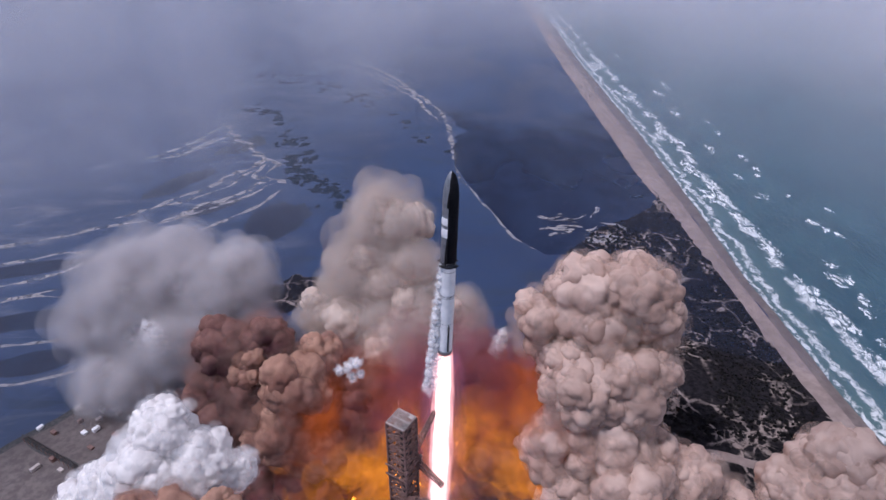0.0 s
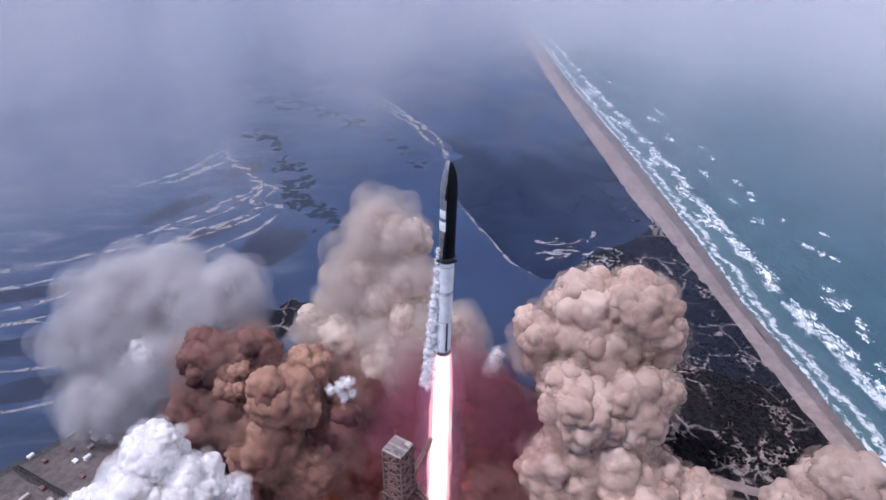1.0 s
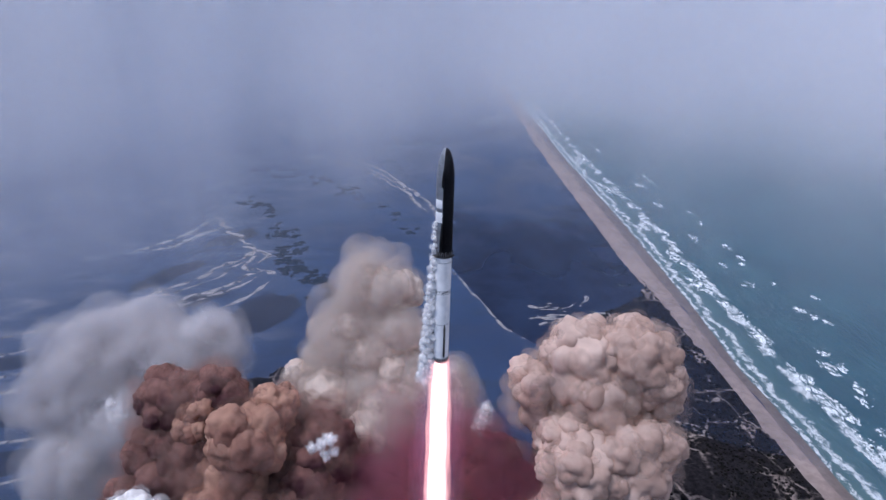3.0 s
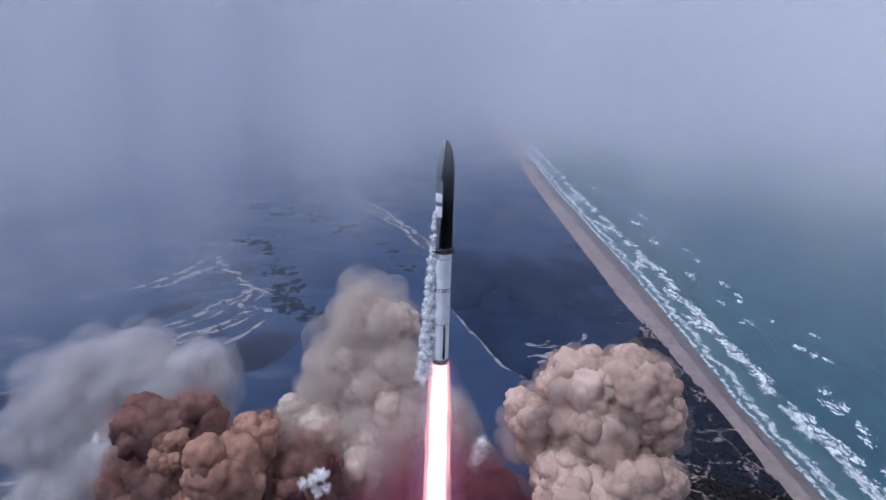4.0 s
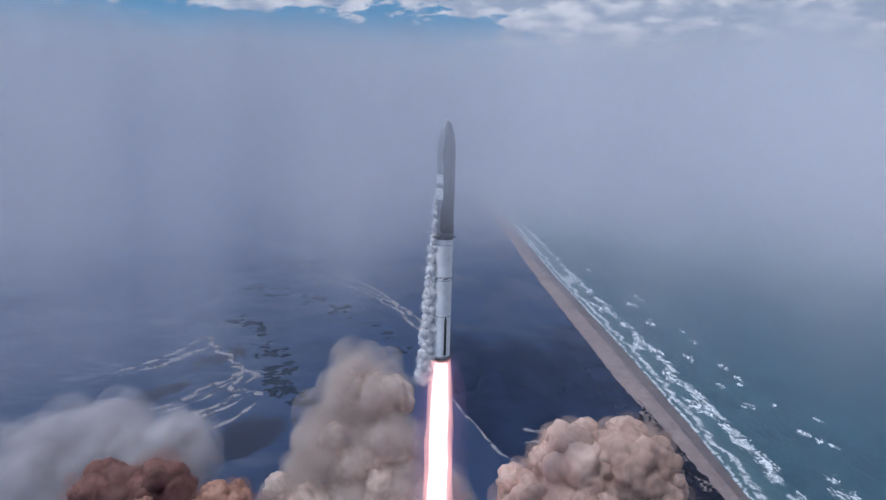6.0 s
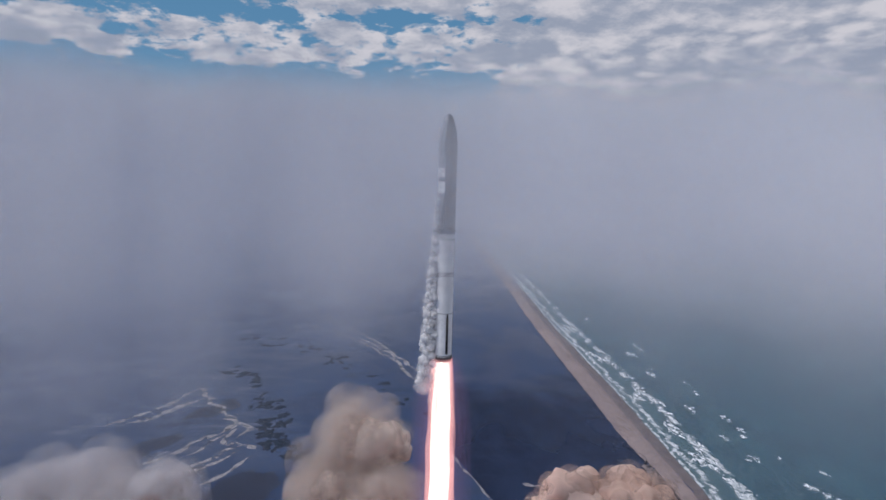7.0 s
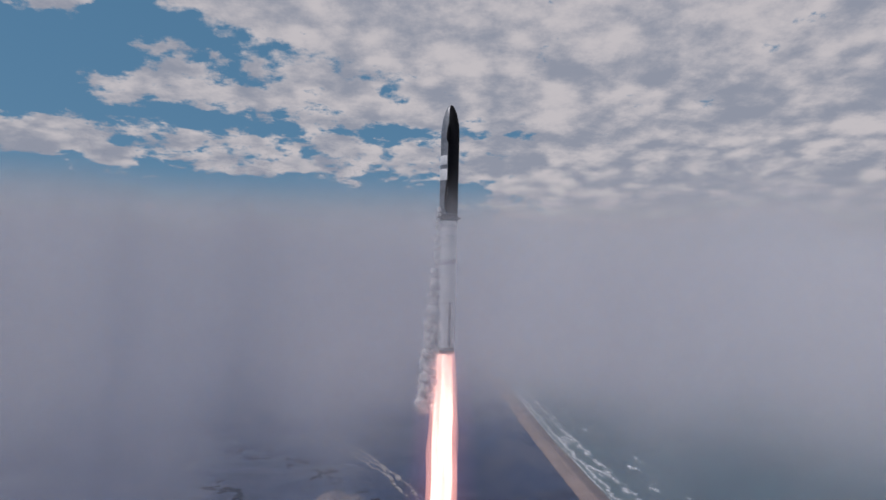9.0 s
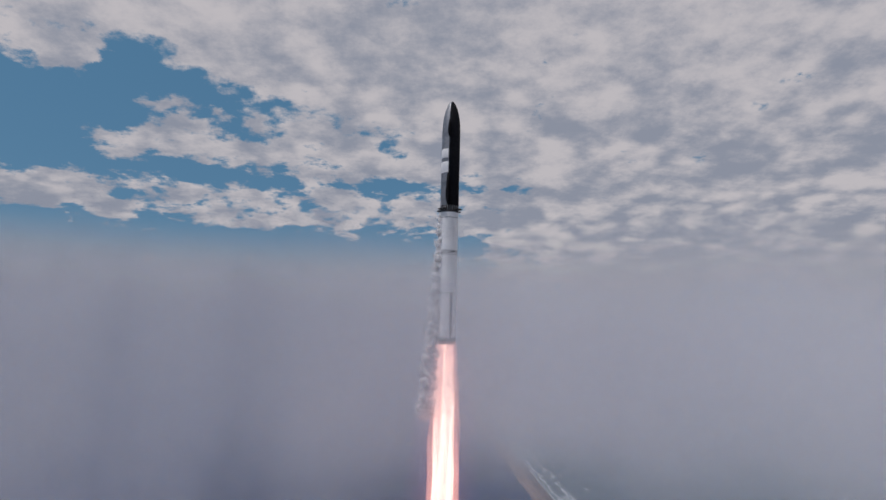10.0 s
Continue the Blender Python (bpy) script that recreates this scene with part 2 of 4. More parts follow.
def sea_material():
    """Sea: teal water with swell, and surf whose broken lines follow the shore. UV: metres along and away from it."""
    m = bpy.data.materials.new("sea_water")
    m.use_nodes = True
    n = Nodes(m.node_tree)
    uv = n.node("ShaderNodeTexCoord").outputs["UV"]
    x, y, z = n.xyz(uv)

    def at(sx, sy, turn=0.0, shift=(0, 0, 0)):
        return n.node("ShaderNodeMapping", None, Vector=uv, Scale=(sx, sy, 1), Rotation=(0, 0, turn), Location=shift).outputs[0]
    along = n.noise(at(0.016, 0.0), 1.0, 3.0, 0.55)
    d = n.math("MULTIPLY_ADD", n.math("SUBTRACT", along, 0.5), 46.0, y)
    lace = n.noise(at(0.11, 0.16, 0.5), 1.0, 7.0, 0.68, 0.6)
    clump = n.noise(at(0.022, 0.03, 0.25), 1.0, 4.0, 0.55)

    def band(dd, c, w, thick, lo, hi):
        b = n.math("MULTIPLY", n.step(n.math("ABSOLUTE", n.math("SUBTRACT", dd, c)), w, 0.0), thick)
        return n.step(n.math("ADD", b, lace), lo, hi)
    swash = band(n.math("MULTIPLY_ADD", n.math("SUBTRACT", along, 0.5), 10.0, y), 4.0, 7.0, 0.22, 0.64, 0.76)
    inner = band(d, 17.0, 13.0, 0.33, 0.70, 0.88)
    outer = n.math("MULTIPLY", band(d, 52.0, 20.0, 0.38, 0.72, 0.90), n.step(clump, 0.42, 0.52))
    far = n.math("MULTIPLY", band(d, 108.0, 26.0, 0.26, 0.76, 0.84), n.step(clump, 0.62, 0.67))
    foam = n.math("MAXIMUM", n.math("MAXIMUM", swash, inner), n.math("MAXIMUM", outer, far))
    mottled = n.noise(at(0.012, 0.02, 0.3), 1.0, 5.0, 0.6)
    water = n.mix(n.step(mottled, 0.3, 0.7), (0.016, 0.060, 0.082, 1), (0.028, 0.088, 0.112, 1))
    water = n.mix(n.step(d, 70.0, 5.0, 0.0, 0.55), water, (0.09, 0.15, 0.155, 1))
    col = n.mix(n.math("MULTIPLY", foam, 0.85), water, (0.74, 0.76, 0.78, 1))
    swell = n.noise(at(0.05, 0.16, 0.45), 1.0, 5.0, 0.6)
    bp = n.node("ShaderNodeBump", None, Strength=0.7, Distance=1.6, Height=n.math("MULTIPLY_ADD", foam, 0.4, swell))
    bs = n.node("ShaderNodeBsdfPrincipled", None, Base_Color=col, Roughness=n.math("MULTIPLY_ADD", foam, 0.5, 0.3), Normal=bp.outputs[0])
    bs.inputs["Specular IOR Level"].default_value = 0.4
    n.node("ShaderNodeOutputMaterial", None, Surface=bs.outputs[0])
    return m


def torn_material(name, a, b, grain):
    """A thin deposit that breaks up over the ground beneath."""
    m = bpy.data.materials.new(name)
    m.use_nodes = True
    n = Nodes(m.node_tree)
    vec = n.world_place()
    lace = n.noise(vec, grain, 7.0, 0.68, 0.5)
    bs = n.node("ShaderNodeBsdfPrincipled", None, Base_Color=n.mix(n.step(n.noise(vec, grain * 4, 5.0, 0.6), 0.3, 0.7), (*a, 1), (*b, 1)), Roughness=0.9)
    clear = n.node("ShaderNodeBsdfTransparent").outputs[0]
    sh = n.node("ShaderNodeMixShader", None, i0=n.step(lace, 0.36, 0.52, 0.0, 0.85), i1=clear, i2=bs.outputs[0]).outputs[0]
    n.node("ShaderNodeOutputMaterial", None, Surface=sh)
    return m


def foam_material():
    """Whitewater: torn lace that thins out to clear water."""
    m = bpy.data.materials.new("sea_foam")
    m.use_nodes = True
    n = Nodes(m.node_tree)
    lace = n.noise(n.world_place(scale=(1, 0.5, 1), turn=0.4), 0.22, 7.0, 0.7, 0.8)
    df = n.node("ShaderNodeBsdfDiffuse", None, Color=n.mix(n.step(lace, 0.45, 0.6), (0.40, 0.48, 0.51, 1), (0.80, 0.82, 0.84, 1))).outputs[0]
    clear = n.node("ShaderNodeBsdfTransparent").outputs[0]
    sh = n.node("ShaderNodeMixShader", None, i0=n.step(lace, 0.44, 0.54), i1=clear, i2=df).outputs[0]
    n.node("ShaderNodeOutputMaterial", None, Surface=sh)
    return m


M_FLATS, M_SCRUB, M_SEA = flats_material(), scrub_material(), sea_material()
M_SAND = material("beach_sand", ((0.23, 0.175, 0.16), (0.31, 0.245, 0.225)), 0.9, grain=0.12, bump=0.3, space="World", scale2=0.02)
M_WETSAND = material("wet_sand", ((0.12, 0.09, 0.085), (0.17, 0.135, 0.125)), 0.55, grain=0.1, space="World", scale2=0.02)
M_SILT = torn_material("pale_silt", (0.22, 0.21, 0.23), (0.40, 0.37, 0.36), 0.05)
M_BRUSH = material("dark_marsh_brush", ((0.012, 0.018, 0.03), (0.03, 0.04, 0.055)), 0.95, grain=0.1, space="World", spec=0.1)
M_MARSH = marsh_material()
M_POND = material("dark_pond", ((0.008, 0.012, 0.03), (0.012, 0.02, 0.045)), 0.5, grain=0.02, space="World")
M_FOAM = foam_material()
M_BUSH = material("dark_bush", ((0.006, 0.006, 0.007), (0.022, 0.02, 0.02)), 0.95, grain=0.3, space="World", spec=0.05)
M_CONCRETE = material("worn_concrete", ((0.11, 0.09, 0.09), (0.18, 0.15, 0.145)), 0.9, grain=0.15, space="World")
M_ASPHALT = material("old_asphalt", ((0.05, 0.05, 0.055), (0.09, 0.085, 0.085)), 0.9, grain=0.4, space="World")
M_FROST = material("frosted_steel", ((0.94, 0.93, 0.94), (0.82, 0.82, 0.85)), 0.6, 0.0, grain=0.35, scale2=0.09)
M_STEEL = material("bare_steel", ((0.22, 0.23, 0.26), (0.34, 0.35, 0.38)), 0.5, 0.5, grain=0.4)
M_TILE = material("black_heat_tiles", ((0.006, 0.006, 0.009), (0.014, 0.014, 0.018)), 0.8, grain=1.2, spec=0.15)
M_DARK = material("sooted_metal", ((0.025, 0.024, 0.026), (0.06, 0.055, 0.055)), 0.6, 0.4, grain=1.0)
M_TRUSS = material("weathered_truss_steel", ((0.17, 0.095, 0.085), (0.31, 0.19, 0.165)), 0.7, 0.2, grain=0.5)
M_DECK = material("pale_deck_grating", ((0.46, 0.40, 0.38), (0.60, 0.54, 0.51)), 0.7, 0.2, grain=0.5)
M_VAPOUR = haze_material("white_vapour", (0.96, 0.95, 0.96), 0.62)
M_TAN = smoke_material("tan_smoke", (0.70, 0.53, 0.455), (0.42, 0.28, 0.23), 0.022)
# The near-black second tone stands in for shade in the creases.
M_ROSE = smoke_material("rose_brown_shaded_smoke", (0.30, 0.16, 0.135), (0.045, 0.018, 0.025), 0.022)
M_WHITE = smoke_material("white_steam", (0.88, 0.85, 0.84), (0.76, 0.72, 0.72), 0.05)
# Lit copy of the rose smoke: firelight is put into its orange-brown.
M_FIRELIT = smoke_material("orange_firelit_smoke", (0.56, 0.34, 0.25), (0.24, 0.12, 0.095), 0.022)
# Dark maroon stands in for the shade between the plumes.
M_SHADE = smoke_material("maroon_shade_smoke", (0.20, 0.075, 0.075), (0.045, 0.014, 0.022), 0.03)
M_TANPUFF = haze_material("tanpuff_haze", (0.64, 0.49, 0.425), 0.13)
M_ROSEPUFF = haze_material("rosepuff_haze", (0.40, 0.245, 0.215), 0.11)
M_GREYPUFF = haze_material("greypuff_haze", (0.71, 0.68, 0.70), 0.09)
M_SOFTPUFF = haze_material("softpuff_haze", (0.70, 0.61, 0.56), 0.12)
M_WHITEPUFF = haze_material("whitepuff_haze", (0.95, 0.94, 0.95), 0.155)
M_GREY = smoke_material("grey_smoke", (0.64, 0.60, 0.62), (0.52, 0.46, 0.48), 0.03)
M_SOFT = smoke_material("soft_tan_smoke", (0.70, 0.59, 0.52), (0.56, 0.44, 0.38), 0.03)
# Firelight on the smoke is put in as puffs that emit amber.
M_FIRELIGHT = haze_material("firelight_glow", (1.0, 0.31, 0.024), 0.075, 0.85)
M_FIRELIGHT_THIN = haze_material("thin_firelight_glow", (0.85, 0.17, 0.02), 0.020, 0.5)
# Rose base colour stands for the flame's light on this haze.
M_FLAMETINT = haze_material("flame_tinted_haze", (0.36, 0.13, 0.18), 0.028)
M_FLAME = glow_material("white_hot_flame", (1.0, 0.68, 0.57), (1.0, 0.46, 0.36), 3.4, 0.22, streak=0.05)
M_RIM = glow_material("flame_rim", (1.0, 0.50, 0.38), (1.0, 0.42, 0.40), 1.25, 0.3, 0.20, streak=0.05)
# Violet bloom of the flame, painted as faint emission.
M_HALO = glow_material("flame_halo", (0.80, 0.36, 0.58), (0.62, 0.34, 0.70), 0.62, 0.1, 0.032, streak=0.1)
M_FIRE = glow_material("ground_fire", (0.55, 0.12, 0.008), (1.0, 0.34, 0.03), 5.0, 0.04, streak=1.0)


# ---- mesh helpers ----
def mesh_object(name, bm, mat, parent=None, label="", smooth=True):
    me = bpy.data.meshes.new(name)
    bm.to_mesh(me)
    bm.free()
    me.materials.append(mat)
    if smooth:
        me.shade_smooth()
    ob = new(name, me)
    ob.parent = parent
    if label:
        tagged(ob, label)
    return ob


def part(name, bm, mat, parent, label="", smooth=True):
    return mesh_object(name, bm, mat, parent, label, smooth)


def empty(name, m=None):
    ob = new(name)
    if m:
        ob.matrix_basis = m
    return ob


def lathe(bm, profile, seg=48, a0=0.0, a1=360.0, cx=0.0, cy=0.0):
    """A turned surface: profile of (radius, height), from angle a0 to a1; 0 faces -y, 90 faces +x."""
    full = abs(a1 - a0) >= 359.9
    cols = []
    for i in range(seg if full else seg + 1):
        a = radians(a0 + (a1 - a0) * i / seg)
        cols.append([bm.verts.new((cx + r * math.sin(a), cy - r * math.cos(a), z)) for r, z in profile])
    for i in range(len(cols) if full else len(cols) - 1):
        p, q = cols[i], cols[(i + 1) % len(cols)]
        for k in range(len(profile) - 1):
            bm.faces.new((p[k], q[k], q[k + 1], p[k + 1]))
    return bm


def beam(bm, a, b, w, h=None):
    """A square bar from a to b."""
    a, b = Vector(a), Vector(b)
    d = b - a
    q = d.to_track_quat("Z", "Y").to_matrix().to_4x4()
    m = Matrix.Translation((a + b) / 2) @ q @ Matrix.Diagonal((w, h or w, d.length, 1))
    bmesh.ops.create_cube(bm, size=1.0, matrix=m)


def box(bm, x, y, z, sx, sy, sz, rz=0.0):
    """A box with its foot at z."""
    bmesh.ops.create_cube(bm, size=1.0, matrix=pose(x, y, z + sz / 2, 0, 0, rz) @ Matrix.Diagonal((sx, sy, sz, 1)))


def spline(points, steps=8):
    """Points along a smooth curve through the given ones."""
    P = [Vector(p) for p in points]
    P = [2 * P[0] - P[1], *P, 2 * P[-1] - P[-2]]
    out = []
    for i in range(1, len(P) - 2):
        for s in range(steps):
            t = s / steps
            out.append(0.5 * (2 * P[i] + (P[i + 1] - P[i - 1]) * t + (2 * P[i - 1] - 5 * P[i] + 4 * P[i + 1] - P[i + 2]) * t * t
                              + (3 * P[i] - P[i - 1] - 3 * P[i + 1] + P[i + 2]) * t ** 3))
    return out + [P[-2]]


# ---- noise on arrays, for smoke ----
def hashed(ix, iy, iz, salt):
    h = (ix * 374761393 + iy * 668265263 + iz * 2147483647 + salt * 974634533) & 0xFFFFFFFF
    h = ((h ^ (h >> 13)) * 1274126177) & 0xFFFFFFFF
    h = ((h ^ (h >> 16)) * 2246822519) & 0xFFFFFFFF
    return ((h ^ (h >> 15)) & 0xFFFFFF) / float(0x1000000)


def cells(P, salt):
    """Distance to the nearest of scattered points, one in each unit cell."""
    base = np.floor(P).astype(np.int64)
    best = np.full(len(P), 9.0)
    for dx in (-1, 0, 1):
        for dy in (-1, 0, 1):
            for dz in (-1, 0, 1):
                c = base + (dx, dy, dz)
                d2 = np.zeros(len(P))
                for k in range(3):
                    d2 += (c[:, k] + hashed(c[:, 0], c[:, 1], c[:, 2], salt + k) - P[:, k]) ** 2
                best = np.minimum(best, d2)
    return np.sqrt(best)


def ball(level):
    bm = bmesh.new()
    bmesh.ops.create_icosphere(bm, subdivisions=level, radius=1.0)
    me = bpy.data.meshes.new("ball")
    bm.to_mesh(me)
    bm.free()
    me.shade_smooth()
    co = np.empty(len(me.vertices) * 3)
    me.vertices.foreach_get("co", co)
    return me, co.reshape(-1, 3)


BALLS = {k: ball(k) for k in (1, 2, 3, 4, 5)}


def billow_mesh(name, centre, r, salt, level=5, amount=1.0, swell=1.0):
    """A cauliflower of smoke about its own centre: a sphere pushed out by rounded cells of three sizes."""
    me, unit = BALLS[level]
    me = me.copy()
    me.name = name
    P = unit * r + np.array(centre)
    push = np.zeros(len(P))
    for size, amp in ((1.0, 0.66), (0.45, 0.36), (0.2, 0.13)) if level > 4 else ((1.0, 0.62), (0.5, 0.36), (0.25, 0.16)):
        f = cells(P / (size * r) + salt * 0.37, salt)
        push += amp * (0.36 - f * f)
        P = unit * (r * (1 + push * amount))[:, None] + np.array(centre)
    co = unit * (r * (1 + push * amount) * swell)[:, None]
    me.vertices.foreach_set("co", co.ravel())
    me.update()
    return me


def puffs(name, lobes, mat, parent, salt, count, size, reach=(0.7, 1.12), level=2):
    """A haze of many thin soft puffs round the given lobes, as one mesh."""
    rnd = np.random.RandomState(salt)
    me, unit = BALLS[level]
    face = np.array([p.vertices[:] for p in me.polygons])
    co, fc = [], []
    for x, y, z, r in lobes:
        for k in range(count):
            d = rnd.normal(size=3) + (0, -0.25, 0.2)
            d = d / np.linalg.norm(d) * r * rnd.uniform(*reach)
            q = r * size * rnd.uniform(0.6, 1.35)
            fc.append(face + len(co) * len(unit))
            co.append(unit * q * rnd.uniform(0.8, 1.2, 3) + d + (x, y, z))
    co, fc = np.concatenate(co), np.concatenate(fc)
    out = bpy.data.meshes.new(name)
    out.vertices.add(len(co))
    out.vertices.foreach_set("co", co.ravel())
    out.loops.add(fc.size)
    out.loops.foreach_set("vertex_index", fc.ravel().astype(np.int32))
    out.polygons.add(len(fc))
    out.polygons.foreach_set("loop_start", np.arange(0, fc.size, 3, dtype=np.int32))
    out.update(calc_edges=True)
    out.shade_smooth()
    out.materials.append(mat)
    ob = new(name, out)
    ob.parent = parent
    return tagged(ob, kind="stuff")


def smoke_plume(name, lobes, mat, label, salt, level=5, amount=1.0, shells=(1.0,), group="smoke", buds=0, veil=None):
    """A cloud of smoke: an Empty under which each billow is a mesh of its own, with smaller buds on it and a thin veil round it."""
    root = tagged(empty(name), label, "smoke", group)
    rnd = random.Random(salt)

    def billow(x, y, z, r, k, lev, use, s=1.0):
        ob = new("billow", billow_mesh("billow", (x, y, z), r, k, lev, amount, s))
        ob.data.materials.append(use)
        ob.location, ob.parent = (x, y, z), root
    for i, (x, y, z, r) in enumerate(lobes):
        for s in shells:
            billow(x, y, z, r, salt + i, level, mat, s)
        for k in range(buds):
            d = Vector((rnd.gauss(0, 1), rnd.gauss(-0.5, 1), rnd.gauss(0.25, 1))).normalized() * r * rnd.uniform(0.56, 0.72)
            billow(x + d.x, y + d.y, z + d.z, r * rnd.uniform(0.26, 0.5), salt * 7 + i * 9 + k, 4, mat)
    if veil:
        puffs("soft_edge", lobes, veil[0], root, salt, *veil[1:])
    return root


# ---- setting: ground, beach, sea ----
def wander(y, salt, big=6.0):
    return noise.noise((y * 0.006, salt, 0.0)) * big + noise.noise((y * 0.03, salt, 5.0)) * big * 0.35


def bent(y, points):
    return float(np.interp(y, [p[0] for p in points], [p[1] for p in points]))


def land_edge(y):
    line = ((250, 336), (364, 333), (468, 327), (567, 325), (721, 319), (900, 313), (1300, 308), (1600, 306), (2000, 312), (2800, 318))
    return bent(y, line) + wander(y, 3.1, 3.0) + 4 * noise.noise((y * 0.07, 1.0, 2.0))


def water_line(y):
    line = ((340, 363), (412, 357), (600, 354), (721, 356), (891, 362), (1168, 362), (1512, 354), (2338, 362), (3000, 368))
    return bent(y, line) + wander(y, 7.7, 3.0)


def make_setting():
    bm = bmesh.new()
    xs = [-4800, -2500, -1200, -600, -300, -100, 0, 100, 200, 300, 340, 380, 420]
    ys = [-2500, -800, 0, 300, 600, 900, 1500, 2500, 4800]
    grid = [[bm.verts.new((x, y, -1.5 if x > 400 else 0.0)) for x in xs] for y in ys]
    for j in range(len(ys) - 1):
        for i in range(len(xs) - 1):
            bm.faces.new((grid[j][i], grid[j][i + 1], grid[j + 1][i + 1], grid[j + 1][i]))
    tagged(mesh_object("ground", bm, M_FLATS), "dark wet tidal flats with pale silt bands", "ground", kind="structure")

    yy = [-600 + 12 * k for k in range(180)] + [1570 + 60 * k for k in range(50)]
    bm = bmesh.new()
    uv = bm.loops.layers.uv.new("UVMap")
    away = [0, 6, 14, 24, 40, 60, 90, 140, 220, 400, 900, 4000]
    rows = [[(bm.verts.new((water_line(y) + d, y, 0.25)), (y, d)) for d in away] for y in yy]
    for a, b in zip(rows, rows[1:]):
        for i in range(len(away) - 1):
            q = (a[i], a[i + 1], b[i + 1], b[i])
            face = bm.faces.new([v for v, _ in q])
            for loop, (_, c) in zip(face.loops, q):
                loop[uv].uv = c
    tagged(mesh_object("sea", bm, M_SEA), "teal sea with broken lines of white surf", "water", kind="structure")

    for name, mat, f0, f1, z0, z1, label in (
            ("beach", M_SAND, 0.0, 0.62, 1.4, 0.9, "straight beach of pale pinkish sand"),
            ("wet_beach", M_WETSAND, 0.60, 1.12, 0.92, 0.1, "band of dark wet sand along the surf")):
        bm = bmesh.new()
        rows = []
        for y in yy:
            a, b = land_edge(y), water_line(y)
            f0w = f0 + (0.12 * noise.noise((y * 0.02, 9.0, 0)) if f0 else -0.1)
            rows.append([bm.verts.new((a + (b - a) * (f0w + (f1 - f0w) * k / 4), y, z0 + (z1 - z0) * k / 4)) for k in range(5)])
        for a, b in zip(rows, rows[1:]):
            for i in range(4):
                bm.faces.new((a[i], a[i + 1], b[i + 1], b[i]))
        tagged(mesh_object(name, bm, mat), label, "beach", kind="structure")

    # dune scrub between the flats and the beach
    bm = bmesh.new()
    edge = [(60, 200), (70, 360), (105, 520), (140, 610), (154, 654), (185, 690), (215, 716), (255, 738), (300, 780), (318, 830)]
    west = spline([(x, y, 0) for x, y in edge], 10)
    rows = []
    for k, p in enumerate(west):
        x0 = p.x + 9 * noise.noise((p.y * 0.05, 4.0, k * 0.1))
        x1 = land_edge(p.y) + 0.5
        rows.append([bm.verts.new((x0 + (x1 - x0) * i / 24, p.y, 0.15 + 1.4 * min(1.0, i / 5))) for i in range(25)])
    for a, b in zip(rows, rows[1:]):
        for i in range(24):
            bm.faces.new((a[i], a[i + 1], b[i + 1], b[i]))
    tagged(mesh_object("scrub", bm, M_SCRUB), "near-black dune scrub crossed by sand tracks", "ground", kind="structure")


make_setting()


def ribbon(bm, points, width, z, torn=0.5, salt=0.0):
    """A flat band along a smooth line, uneven in width."""
    line = spline([(x, y, 0) for x, y in points], 14)
    left, right = [], []
    for k, p in enumerate(line):
        q = line[min(k + 1, len(line) - 1)] - line[max(k - 1, 0)]
        side = Vector((-q.y, q.x, 0)).normalized()
        taper = min(1.0, k / 5 + 0.15, (len(line) - 1 - k) / 5 + 0.15)
        a = width * taper * (0.5 + torn * noise.noise((p.x * 0.05, p.y * 0.05, salt)))
        b = width * taper * (0.5 + torn * noise.noise((p.x * 0.05, p.y * 0.05, salt + 9)))
        off = side * noise.noise((p.x * 0.02, p.y * 0.02, salt + 4)) * width * 1.2
        left.append(bm.verts.new(p + off + side * max(a, 0.1) + Vector((0, 0, z))))
        right.append(bm.verts.new(p + off - side * max(b, 0.1) + Vector((0, 0, z))))
    for k in range(len(line) - 1):
        bm.faces.new((left[k], right[k], right[k + 1], left[k + 1]))
    return bm


def blob(bm, x, y, rx, ry, turn, z, salt, rough=0.6, dome=0.3):
    """A patch of ground with an uneven outline, raised a little in the middle."""
    n = 36
    c, s = math.cos(radians(turn)), math.sin(radians(turn))
    mid = bm.verts.new((x, y, z + dome))
    rings = []
    for f, h in ((0.6, dome), (1.0, 0.0)):
        ring = []
        for i in range(n):
            a = 2 * math.pi * i / n
            r = f * (1 + rough * noise.noise((math.cos(a) * 1.3 + salt, math.sin(a) * 1.3, salt * 0.7)) + rough * 0.5 * noise.noise((math.cos(a) * 4, math.sin(a) * 4, salt)))
            u, v = rx * r * math.cos(a), ry * r * math.sin(a)
            ring.append(bm.verts.new((x + u * c - v * s, y + u * s + v * c, z + h)))
        rings.append(ring)
    for i in range(n):
        j = (i + 1) % n
        bm.faces.new((mid, rings[0][i], rings[0][j]))
        bm.faces.new((rings[0][i], rings[1][i], rings[1][j], rings[0][j]))
    return bm


